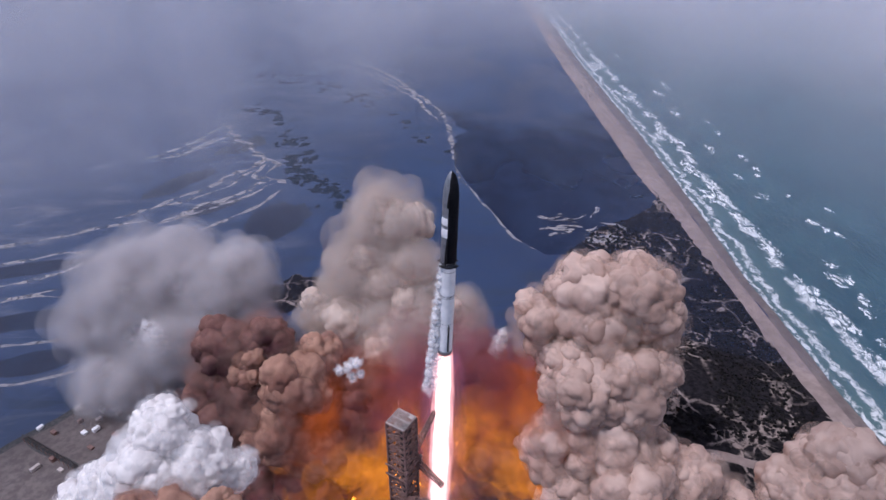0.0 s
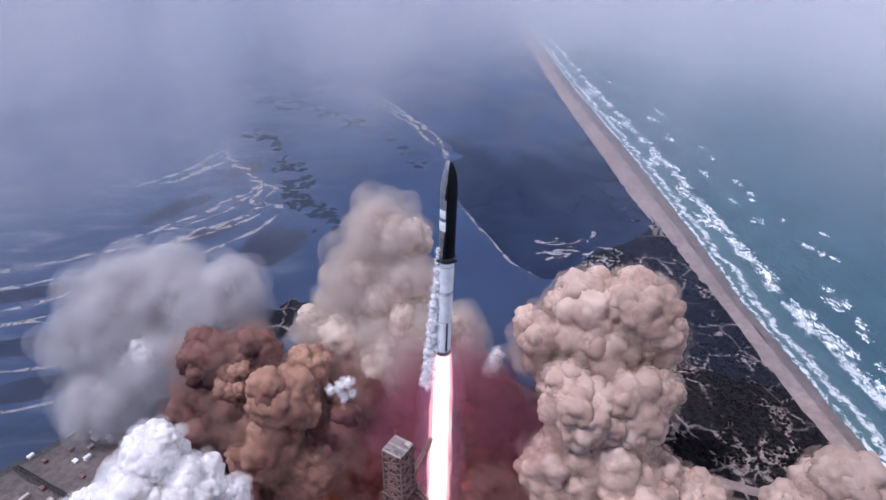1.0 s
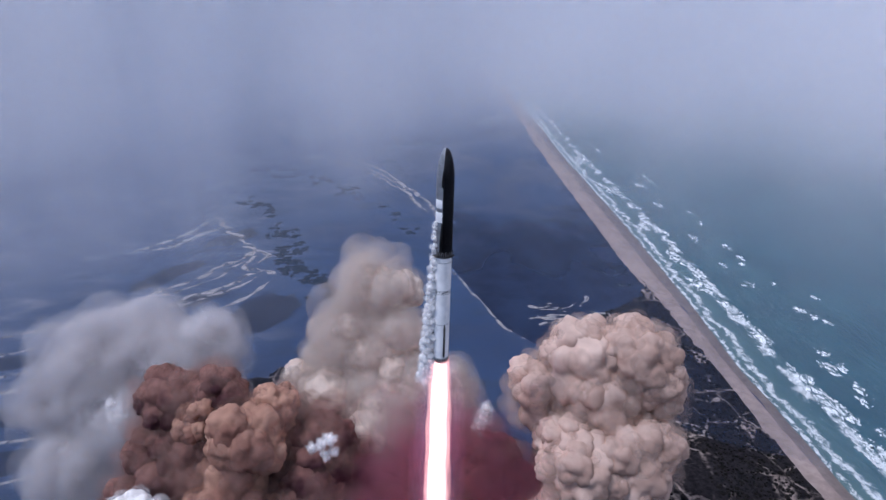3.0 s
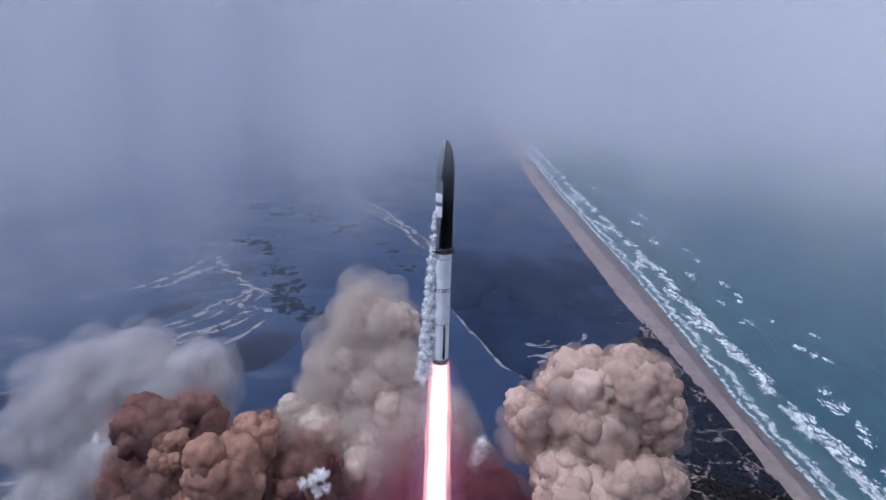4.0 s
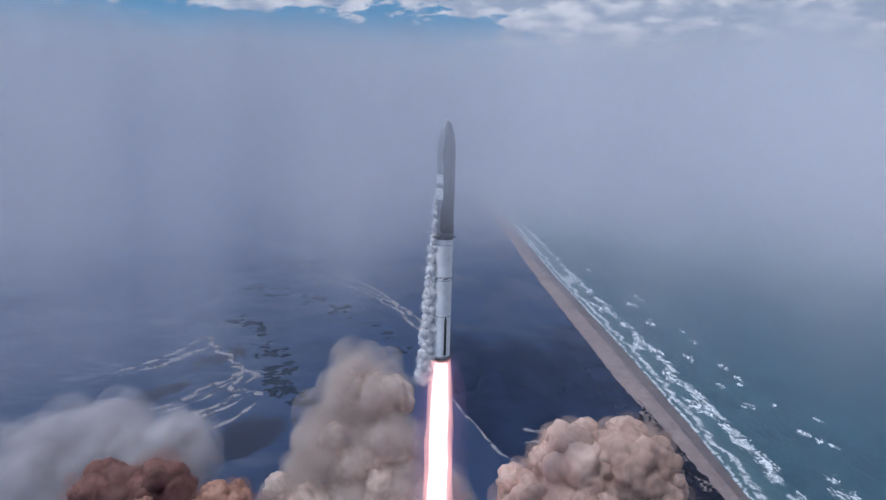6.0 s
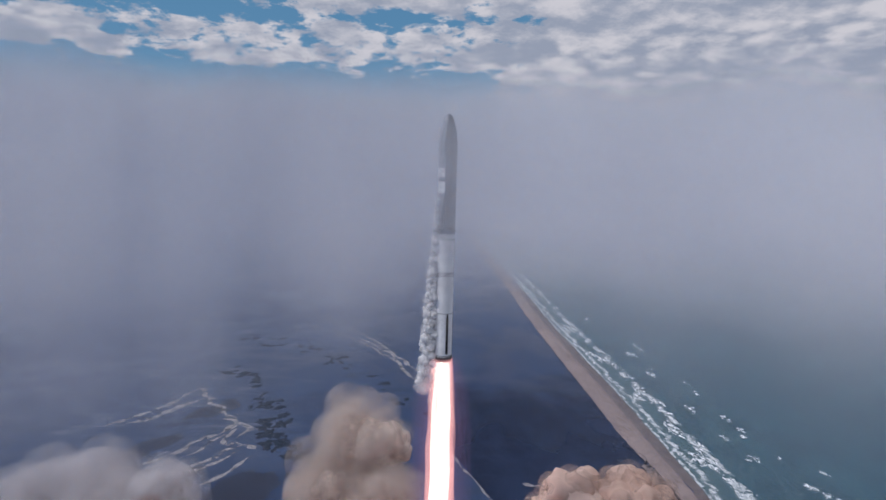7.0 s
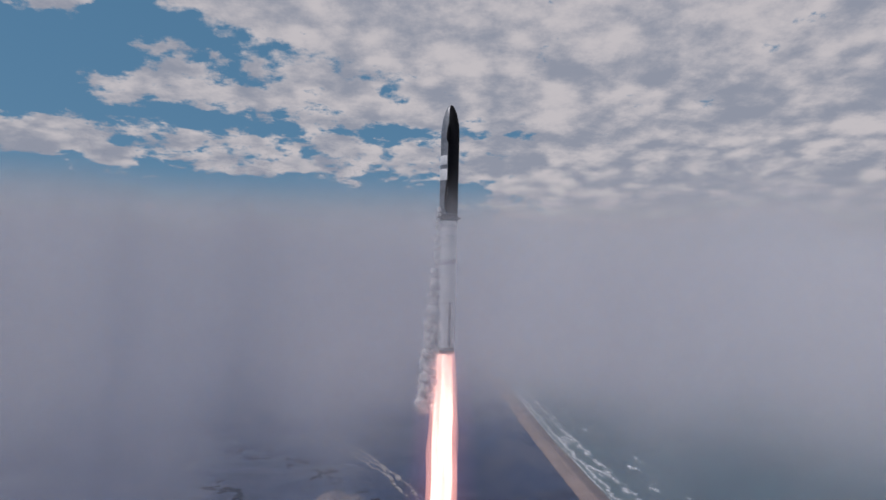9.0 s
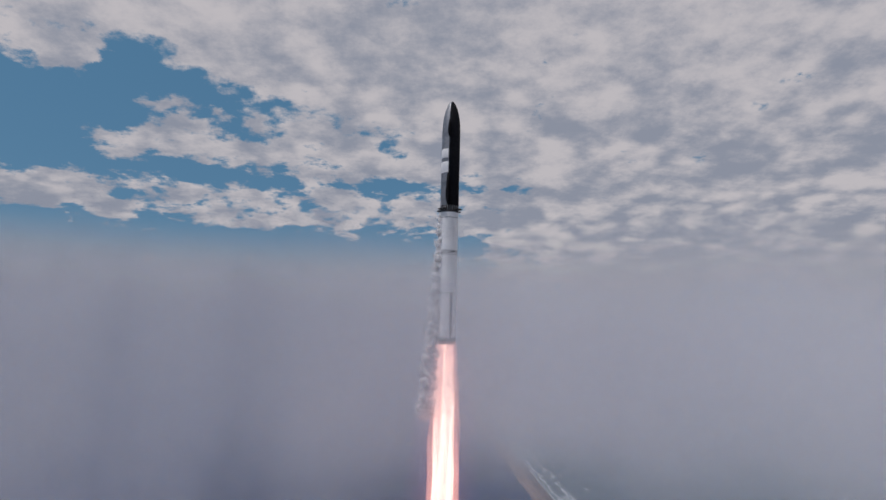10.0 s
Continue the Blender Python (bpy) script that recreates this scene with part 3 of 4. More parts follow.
def make_flats():
    rnd = random.Random(21)
    # dark marsh between the flats and the beach, beyond the scrub
    bm = bmesh.new()
    edge = ((640, 128), (652, 118), (680, 96), (750, 72), (855, 36), (926, 20), (1150, 14), (1300, -4), (1700, -40), (2500, -60), (3200, -60))
    rows = []
    for y in [640 + 8 * k for k in range(110)] + [1530 + 60 * k for k in range(28)]:
        x0 = bent(y, edge) + wander(y, 12.0, 8.0 if y < 1000 else 45.0)
        x1 = land_edge(y) + 0.5
        rows.append([bm.verts.new((x0 + (x1 - x0) * i / 12, y, 0.1 + 0.5 * min(1, i / 3))) for i in range(13)])
    for a, b in zip(rows, rows[1:]):
        for i in range(12):
            bm.faces.new((a[i], a[i + 1], b[i + 1], b[i]))
    tagged(mesh_object("marsh", bm, M_MARSH), "dark navy salt marsh behind the beach", "marsh", kind="structure")
    # pale silt lines
    lines = (((-453, 732), (-388, 800), (-331, 881), (-305, 950), (-345, 1010), (-387, 1061), (-428, 1125)), 7), \
        (((-470, 945), (-430, 1000), (-392, 1060)), 10), (((-500, 930), (-455, 1010), (-425, 1110)), 7), \
        (((-392, 715), (-322, 799), (-265, 869)), 7), (((-360, 742), (-300, 790), (-262, 852)), 4), (((-420, 760), (-350, 812), (-300, 905)), 4), \
        (((-335, 690), (-275, 760), (-240, 830)), 4), (((-290, 925), (-300, 880), (-262, 866), (-240, 850)), 6), \
        (((-300, 955), (-270, 930), (-280, 890)), 5), \
        (((-600, 560), (-505, 567), (-440, 614), (-417, 654)), 5), (((-600, 530), (-491, 545), (-424, 572)), 4), \
        (((-640, 590), (-518, 620), (-465, 645), (-380, 640)), 4), (((-560, 500), (-470, 547), (-424, 551), (-380, 570)), 3), \
        (((-520, 455), (-420, 469), (-369, 485)), 3), (((-500, 395), (-386, 416), (-338, 437)), 3), (((-620, 640), (-500, 690), (-400, 730)), 5), \
        (((20, 940), (32, 854), (72, 749), (96, 678), (128, 650), (169, 677)), 3), \
        (((8, 1136), (-34, 1268), (-121, 1456), (-262, 1665)), 6), (((-10, 1130), (-60, 1275), (-150, 1440), (-300, 1600)), 5), (((-30, 1190), (-70, 1330), (-170, 1500)), 4), (((22, 926), (16, 1040), (6, 1140)), 6), \
        (((-134, 2108), (-90, 2103), (-45, 2105)), 16)
    for k, (pts, w) in enumerate(lines):
        tagged(mesh_object("silt_bar", ribbon(bmesh.new(), pts, w * 1.35, 0.012 + 0.0015 * k, 0.95, k * 1.7), M_SILT), "pale silt bar on the wet flats", "sandbar", "silt bars")
    # dark ponds and tufts of brush
    for k, (x, y, rx, ry, turn) in enumerate(((-225, 730, 66, 36, 70), (-350, 1010, 48, 26, 60), (-330, 770, 45, 14, 45), (-410, 850, 60, 22, 55), (-440, 505, 90, 18, 20),
                                              (-400, 440, 60, 16, 15), (-520, 600, 90, 14, 15))):
        tagged(mesh_object("pond", blob(bmesh.new(), x, y, rx, ry, turn, 0.008, k * 3.1, 0.45, 0.0), M_POND), "still dark pond on the flats", "pond", "ponds")
    chain = spline([(-392, 1233, 0), (-307, 1123, 0), (-262, 1010, 0), (-230, 900, 0), (-190, 850, 0), (-145, 779, 0)], 12)
    far = spline([(-441, 1460, 0), (-275, 1382, 0), (-157, 1270, 0), (-75, 1120, 0), (-18, 985, 0)], 9)
    for k in range(150):
        p = rnd.choice(chain) if k < 110 else rnd.choice(far)
        r = rnd.uniform(4, 13) if k < 110 else rnd.uniform(4, 13)
        x, y = p.x + rnd.gauss(0, 13), p.y + rnd.gauss(0, 16)
        tagged(mesh_object("marsh_islet", blob(bmesh.new(), x, y, r, r * rnd.uniform(0.4, 0.9), rnd.uniform(0, 180), -0.02 - 0.002 * k, k * 1.3, 0.9, 0.9), M_BRUSH),
               "small dark islet of marsh brush", "islet", "marsh islets")
    for k, (x, y, rx, ry) in enumerate(((-165, 560, 42, 36), (-130, 540, 26, 22))):
        tagged(mesh_object("brush_patch", blob(bmesh.new(), x, y, rx, ry, 20, -0.05, 40 + k, 0.6, 1.0), M_SCRUB), "dark brown brush patch with sand between", "brush", "brush patches")
    # sandy blowouts at the scrub's far edge: thin branching tracks
    for k in range(16):
        x, y, turn = rnd.uniform(112, 215), rnd.uniform(664, 742), rnd.uniform(-0.5, 0.9)
        pts = []
        for i in range(4):
            pts.append((x, y))
            turn += rnd.uniform(-0.7, 0.7)
            x, y = x + 13 * math.cos(turn), y + 13 * math.sin(turn)
        tagged(mesh_object("sand_patch", ribbon(bmesh.new(), pts, rnd.uniform(2.5, 6.0), 1.62 + 0.006 * k, 0.9, 60 + k), M_SILT),
               "thin patch of blown sand", "sand", "sand patches")


make_flats()


def make_surf():
    rnd = random.Random(8)
    offshore = []
    for k in range(34):
        y = 400 + 1300 * (k + rnd.random()) / 34
        offshore.append((water_line(y) + rnd.choice((48, 62, 110, 150)) + rnd.uniform(-9, 9), y, rnd.uniform(5, 15), rnd.uniform(2, 4)))
    for k, (x, y, rx, ry) in enumerate(((473, 805, 9, 5), (476, 1322, 14, 6), (465, 993, 12, 4), (470, 617, 9, 5), (471, 584, 8, 4), (412, 564, 22, 7), (416, 509, 26, 7),
                                        (412, 654, 24, 7), (400, 799, 32, 8), (403, 903, 30, 7), (410, 717, 26, 7), (417, 443, 20, 6), (440, 470, 8, 3), (455, 520, 9, 3),
                                        (520, 690, 5, 3), (545, 760, 6, 3), (498, 880, 7, 3), (404, 1080, 30, 7), (398, 1290, 40, 8), (392, 1560, 50, 9), (468, 1180, 14, 4), *offshore)):
        bm = blob(bmesh.new(), x, y, rx * 1.1, ry * 1.5, 88 + rnd.uniform(-10, 16), 0.262, 90 + k * 2.3, 1.0, 0.5)
        for i in range(7 if rx > 10 else 3):
            blob(bm, x + rnd.uniform(1, 1.6 * ry), y + rnd.uniform(-rx, rx), rnd.uniform(2, 5), rnd.uniform(0.5, 1.4), rnd.uniform(15, 55), 0.268 + 0.004 * i, k * 5 + i, 0.9, 0.2)
        tagged(mesh_object("breaker", bm, M_FOAM), "white patch of breaking surf", "wave", "breakers")


make_surf()


def make_pad():
    # service yard behind the steam, with its road, berm and pipe rack
    bm = bmesh.new()
    ring = ((-420, 250), (-362, 334), (-309, 398), (-255, 392), (-245, 300), (-300, 240))
    top = [bm.verts.new((x, y, 0.6)) for x, y in ring]
    low = [bm.verts.new((x, y, -0.2)) for x, y in ring]
    bm.faces.new(top[::-1])
    for i in range(6):
        bm.faces.new((top[i], low[i], low[(i + 1) % 6], top[(i + 1) % 6]))
    bmesh.ops.recalc_face_normals(bm, faces=list(bm.faces))
    tagged(mesh_object("yard", bm, M_CONCRETE, smooth=False), "pale pinkish concrete service yard", "pavement", kind="structure")
    for name, pts, w, z, mat, label, cat in (
            ("road", ((-400, 262), (-359, 334), (-307, 400)), 7, 0.66, M_ASPHALT, "dark asphalt road along the yard", "road"),
            ("drain", ((-352, 352), (-312, 330), (-281, 312)), 5, 0.70, M_ASPHALT, "dark drain across the yard", "drain"),
            ("road", ((150, 340), (224, 326), (254, 318), (330, 300)), 9, 1.75, M_SAND, "sandy track through the scrub", "road")):
        tagged(mesh_object(name, ribbon(bmesh.new(), pts, w, z, 0.1), mat), label, cat, kind="structure")
    rack = tagged(empty("pipe_rack"), "dark steel pipe rack on the yard", "pipe rack")
    a, b = Vector((-343, 345, 0.6)), Vector((-283, 314, 0.6))
    for k in range(13):
        p = a.lerp(b, k / 12)
        bm = bmesh.new()
        for s in (-1.2, 1.2):
            beam(bm, p + Vector((s, s, 0)), p + Vector((s, s, 5)), 0.4)
        beam(bm, p + Vector((-1.4, -1.4, 4.6)), p + Vector((1.4, 1.4, 4.6)), 0.4)
        part("frame", bm, M_TRUSS, rack, smooth=False)
    for s in (-1, -0.3, 0.5, 1.1):
        bm = bmesh.new()
        beam(bm, a + Vector((s, s, 5)), b + Vector((s, s, 5)), 0.5)
        part("pipe", bm, M_DARK, rack, smooth=False)
    rnd = random.Random(3)
    for k in range(22):
        x, y = rnd.uniform(-345, -262), rnd.uniform(315, 385)
        if y > 398 + (x + 309) * 1.1:
            continue
        bm = bmesh.new()
        sx, sy, sz = rnd.uniform(3, 8), rnd.uniform(2, 4), rnd.uniform(1.5, 3.5)
        box(bm, 0, 0, 0, sx, sy, sz)
        bmesh.ops.bevel(bm, geom=list(bm.edges), offset=0.15, segments=1, affect="EDGES")
        ob = mesh_object("container", bm, (M_TRUSS, M_DECK, M_FROST)[k % 3], smooth=False)
        ob.matrix_basis = pose(x, y, 0.6, 0, 0, rnd.choice((-27, 63)))
        tagged(ob, ("rusty brown", "grey", "white")[k % 3] + " storage container on the concrete yard", "container", "yard containers")


make_pad()


def make_bushes():
    rnd = random.Random(14)
    spots = []
    while len(spots) < 3200:
        y = 320 + 430 * rnd.random() ** 1.3
        x = rnd.uniform(140, 326)
        if x < bent(y, ((520, 110), (610, 146), (690, 192), (738, 262), (780, 305))) or x > land_edge(y) - 1 or noise.noise((x * 0.02, y * 0.02, 3.0)) < -0.12:
            continue
        r = rnd.uniform(0.7, 2.2)
        spots.append((x, y, 1.5 + 0.15 * r, r))
    puffs("bushes", spots, M_BUSH, None, 5, 1, 0.9, (0.0, 0.01), 1)
    tagged(bpy.data.objects["bushes"], "low dark dune bushes", "bush", kind="stuff")


make_bushes()


# ---- fog ----
def fog_bank(name, radius, z0, z1, mat, label, a0=-75, a1=75):
    """A curved bank of cloud that stands round the hovering height."""
    bm = bmesh.new()
    cols = []
    for i in range(61):
        a = radians(a0 + (a1 - a0) * i / 60)
        r = radius * (1 + 0.05 * noise.noise((i * 0.23, radius, 0)))
        cols.append([bm.verts.new((r * math.sin(a), r * math.cos(a), z0 + (z1 - z0) * k / 6)) for k in range(7)])
    for p, q in zip(cols, cols[1:]):
        for k in range(6):
            bm.faces.new((p[k], q[k], q[k + 1], p[k + 1]))
    return tagged(mesh_object(name, bm, mat), label, "fog", "cloud layer", "stuff")


FOG_BANKS = []


def fog_layer(count, radius, depth, z0, z1, label, low0, low1, top0, top1, dense, grain, patch=(0.3, 0.6), west=None, tone=None):
    """A layer of cloud with depth: several thin banks, one behind the other, that together reach the given density."""
    thin = 1 - (1 - dense) ** (1 / count)
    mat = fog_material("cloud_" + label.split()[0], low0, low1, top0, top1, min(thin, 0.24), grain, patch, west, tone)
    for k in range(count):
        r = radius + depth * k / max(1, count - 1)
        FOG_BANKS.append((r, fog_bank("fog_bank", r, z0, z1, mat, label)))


def make_fog():
    fog_layer(6, 2300, 800, 2, 1000, "deep grey cloud layer beyond the beach", -20, 220, 400, 800, 0.80, 0.0016, (0.2, 0.5))
    fog_layer(5, 1550, 500, 2, 800, "wide grey cloud layer over the coast", -30, 260, 400, 640, 0.74, 0.0022, (0.2, 0.5))
    fog_layer(4, 950, 350, 2, 600, "torn grey cloud over the flats", 10, 310, 410, 540, 0.70, 0.004, (0.34, 0.62), (140, -200, 0.55))
    fog_layer(5, 560, 200, 2, 520, "pale cloud bank drifting over the flats", 60, 270, 405, 490, 0.90, 0.006, (0.36, 0.62), (60, -260, 0.2))
    # Blue of the distance, painted as the tint of one thin sheet.
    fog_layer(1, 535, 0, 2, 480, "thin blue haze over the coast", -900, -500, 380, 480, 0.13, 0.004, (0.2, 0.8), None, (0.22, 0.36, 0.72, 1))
    fog_layer(6, 215, 55, 300, 480, "soft veil of cloud before the rocket", 332, 384, 402, 438, 0.84, 0.015, (0.3, 0.6))


make_fog()


# ---- rocket ----
def make_rocket():
    root = tagged(empty("rocket"), "tall two-stage rocket, frosted booster under a half-black ship", "rocket")
    J = 66.5
    bm = lathe(bmesh.new(), [(3.9, 0.6), (4.5, 0.6), (4.5, 2.0), (4.5, 43.0), (4.5, 63.2)], 64)
    booster = part("booster", bm, M_FROST, root, "white frosted steel booster")
    for z in (2.1, 23.5, 42.2, 44.0, 60.5, 63.2):
        part("weld_ring", lathe(bmesh.new(), [(4.5, z - 0.16), (4.58, z - 0.1), (4.58, z + 0.1), (4.5, z + 0.16)], 64), M_STEEL, booster)
    rnd = random.Random(4)
    for k in range(26):
        a, z = rnd.uniform(-80, 80), rnd.uniform(42.6, 43.4)
        part("dome_mark", lathe(bmesh.new(), [(4.53, z), (4.56, z), (4.56, z + 0.45), (4.53, z + 0.5)], 3, a, a + rnd.uniform(3, 9)), M_DARK, booster)
    for a in (-76, 21, 118, 205):
        bm = bmesh.new()
        c, s = math.cos(radians(a)), math.sin(radians(a))
        for r, w, z0, z1 in ((4.75, 0.95, 3.2, 22.0), (4.7, 0.6, 22.0, 23.4)):
            bmesh.ops.create_cube(bm, size=1.0, matrix=pose(r * s, -r * c, (z0 + z1) / 2, 0, 0, a) @ Matrix.Diagonal((w, 0.9, z1 - z0, 1)))
        bmesh.ops.bevel(bm, geom=list(bm.edges), offset=0.12, segments=2, affect="EDGES")
        part("chine", bm, M_DARK, booster, "long dark fairing")
    bm = lathe(bmesh.new(), [(4.52, 0.0), (4.6, 0.0), (4.6, 1.9), (4.52, 1.9)], 64)
    part("engine_skirt", bm, M_STEEL, booster)
    for k in range(20):
        a = 18.0 * k + 5
        bm = lathe(bmesh.new(), [(0.25, 1.4), (0.42, 0.9), (0.62, 0.0), (0.72, -1.0)], 12,
                   cx=4.0 * math.sin(radians(a)), cy=-4.0 * math.cos(radians(a)))
        part("engine", bm, M_DARK, booster)
        bm = bmesh.new()
        bmesh.ops.create_cube(bm, size=1.0, matrix=pose(4.66 * math.sin(radians(a + 9)), -4.66 * math.cos(radians(a + 9)), 0.9, 0, 0, a + 9) @ Matrix.Diagonal((0.45, 0.25, 1.5, 1)))
        part("engine_cover", bm, M_DARK, booster)
    # vented ring between the stages
    bm = lathe(bmesh.new(), [(4.5, 63.2), (4.42, 63.4), (4.42, 64.0), (4.5, 64.2), (4.5, J)], 64)
    ring = part("vent_ring", bm, M_DARK, root, "dark vented ring between the stages")
    for k in range(24):
        a = 15.0 * k
        bm = bmesh.new()
        bmesh.ops.create_cube(bm, size=1.0, matrix=pose(4.55 * math.sin(radians(a)), -4.55 * math.cos(radians(a)), 65.2, 0, 0, a) @ Matrix.Diagonal((0.3, 0.15, 2.0, 1)))
        part("strut", bm, M_STEEL, ring)
    for a in (-48, 52, 132, 232):
        bm = bmesh.new()
        for k in range(6):
            for m2 in (0, 1):
                p, q = (-2.1 + 0.84 * k, 0.2, 0), (-2.1 + 0.84 * k, 3.6, 0)
                if m2:
                    p, q = (-2.1, 0.2 + 0.68 * k, 0), (2.1, 0.2 + 0.68 * k, 0)
                beam(bm, p, q, 0.16, 0.5)
        bmesh.ops.transform(bm, matrix=pose(0, 0, 0, 0, 0, a) @ pose(0, -4.3, 64.6) @ Matrix.Diagonal((0.8, 0.55, 1, 1)) @ pose(0, 0, 0, 0, 0, 180), verts=list(bm.verts))
        part("grid_fin", bm, M_DARK, root, "dark lattice steering fin")
    # ship
    nose = [(4.5, 105.0), (4.42, 108.0), (4.15, 111.0), (3.65, 114.0), (2.95, 116.8), (2.05, 119.2), (1.1, 120.7), (0.35, 121.2), (0.0, 121.3)]
    ship = part("ship", lathe(bmesh.new(), [(4.4, J), (4.5, J + 0.3)] + nose, 64), M_STEEL, root, "bare steel ship stage")
    bm = lathe(bmesh.new(), [(4.5, J + 0.1), (4.57, J + 0.15)] + [(r + 0.07, z) for r, z in nose[:-1]] + [(0.0, 121.4)], 32, -14, 168)
    part("heat_shield", bm, M_TILE, ship, "matt black tiled heat shield")
    for z0, z1, a0, a1 in ((90.6, 95.2, -100, -18), (83.0, 88.6, -100, -16)):
        part("frost_patch", lathe(bmesh.new(), [(4.5, z0), (4.54, z0 + 0.1), (4.54, z1 - 0.1), (4.5, z1)], 24, a0, a1), M_FROST, ship, "white frost on the steel")
    for z in (72, 78, 82.6, 89, 96, 101, 105):
        part("weld_ring", lathe(bmesh.new(), [(4.5, z - 0.1), (4.53, z), (4.5, z + 0.1)], 48, 168, 346), M_STEEL, ship)
    for side in (-14, 168):
        for shape in (((0, 101.5), (2.6, 102.5), (2.9, 104.5), (1.6, 109.5), (0, 111.0)), ((0, 67.0), (4.3, 68.0), (4.5, 73.5), (2.2, 80.5), (0, 83.5))):
            bm = bmesh.new()
            for s in (-0.35, 0.35):
                vs = [bm.verts.new((s, -(4.3 - (0.6 if z > 108 else 0)) - d, z)) for d, z in shape]
                bm.faces.new(vs if s > 0 else vs[::-1])
            bm.verts.ensure_lookup_table()
            k = len(shape)
            for i in range(k):
                bm.faces.new((bm.verts[i], bm.verts[(i + 1) % k], bm.verts[k + (i + 1) % k], bm.verts[k + i]))
            bmesh.ops.recalc_face_normals(bm, faces=list(bm.faces))
            bmesh.ops.bevel(bm, geom=list(bm.edges), offset=0.12, segments=2, affect="EDGES")
            bmesh.ops.transform(bm, matrix=pose(0, 0, 0, 0, 0, side), verts=list(bm.verts))
            part("flap", bm, M_TILE, ship, "black steering flap", smooth=False)
    # exhaust
    rnd = random.Random(9)

    def jet(scale, wob, z1=-175.0, r0=4.4):
        bm = bmesh.new()
        cols = []
        for k in range(71):
            z = 0.3 + (z1 - 0.3) * k / 70
            r = (r0 + 2.2 * (1 - math.exp(z / 22.0)) + 0.006 * -z) * scale
            ring = []
            for i in range(40):
                a = 2 * math.pi * i / 40
                w = 1 + wob * noise.noise((math.cos(a) * 1.5, math.sin(a) * 1.5 + scale * 7, z * 0.06)) * min(1.0, -z / 20 + 0.05)
                ring.append(bm.verts.new((r * w * math.cos(a), r * w * math.sin(a), z)))
            cols.append(ring)
        for p, q in zip(cols, cols[1:]):
            for i in range(40):
                bm.faces.new((p[i], p[(i + 1) % 40], q[(i + 1) % 40], q[i]))
        return bm
    flame = part("flame", jet(0.76, 0.16), M_FLAME, root, "white-hot column of exhaust flame")
    for s in (0.80, 0.86, 0.92, 0.97, 1.02, 1.08, 1.15):
        part("flame_rim", jet(s, 0.16), M_RIM, flame, "torn orange-pink edge of the flame")
    # Bloom round the flame, added as wide thin shells that emit violet.
    for k, (s, z1) in enumerate(((1.22, -168), (1.38, -166), (1.56, -164), (1.78, -160), (2.05, -156), (2.4, -152), (2.8, -148), (3.3, -144))):
        part("flame_halo", jet(s, 0.12, z1, 2.6), M_HALO, flame, "thin shells with a painted violet glow round the flame")
    # vapour that streams down one side
    vap = empty("vapour")
    vap.parent = root
    tagged(vap, "white vapour streaming down one side")
    for k in range(170):
        f = (k / 169) ** 0.8
        z = 84 - 94 * f + rnd.uniform(-1.5, 1.5)
        wide = 0.4 + 7.6 * f ** 1.15
        x = -3.9 - wide * rnd.random() ** 0.8
        y = rnd.uniform(-2.4, 1.5)
        r = 0.6 + 1.1 * f + rnd.uniform(0, 0.7)
        ob = new("puff", billow_mesh("puff", (x, y, z), r, 300 + k, 3))
        ob.data.materials.append(M_VAPOUR)
        ob.location, ob.parent = (x, y, z), vap
    trail = [(-4.6 - 6.0 * (k / 15) ** 1.2 * 0.6, -0.5, 82 - 92 * k / 15, 2.0 + 3.2 * k / 15) for k in range(16)]
    puffs("thin_vapour", trail, M_WHITEPUFF, vap, 77, 60, 0.34, (0.3, 1.05))
    return root, vap


rocket, vapour = make_rocket()


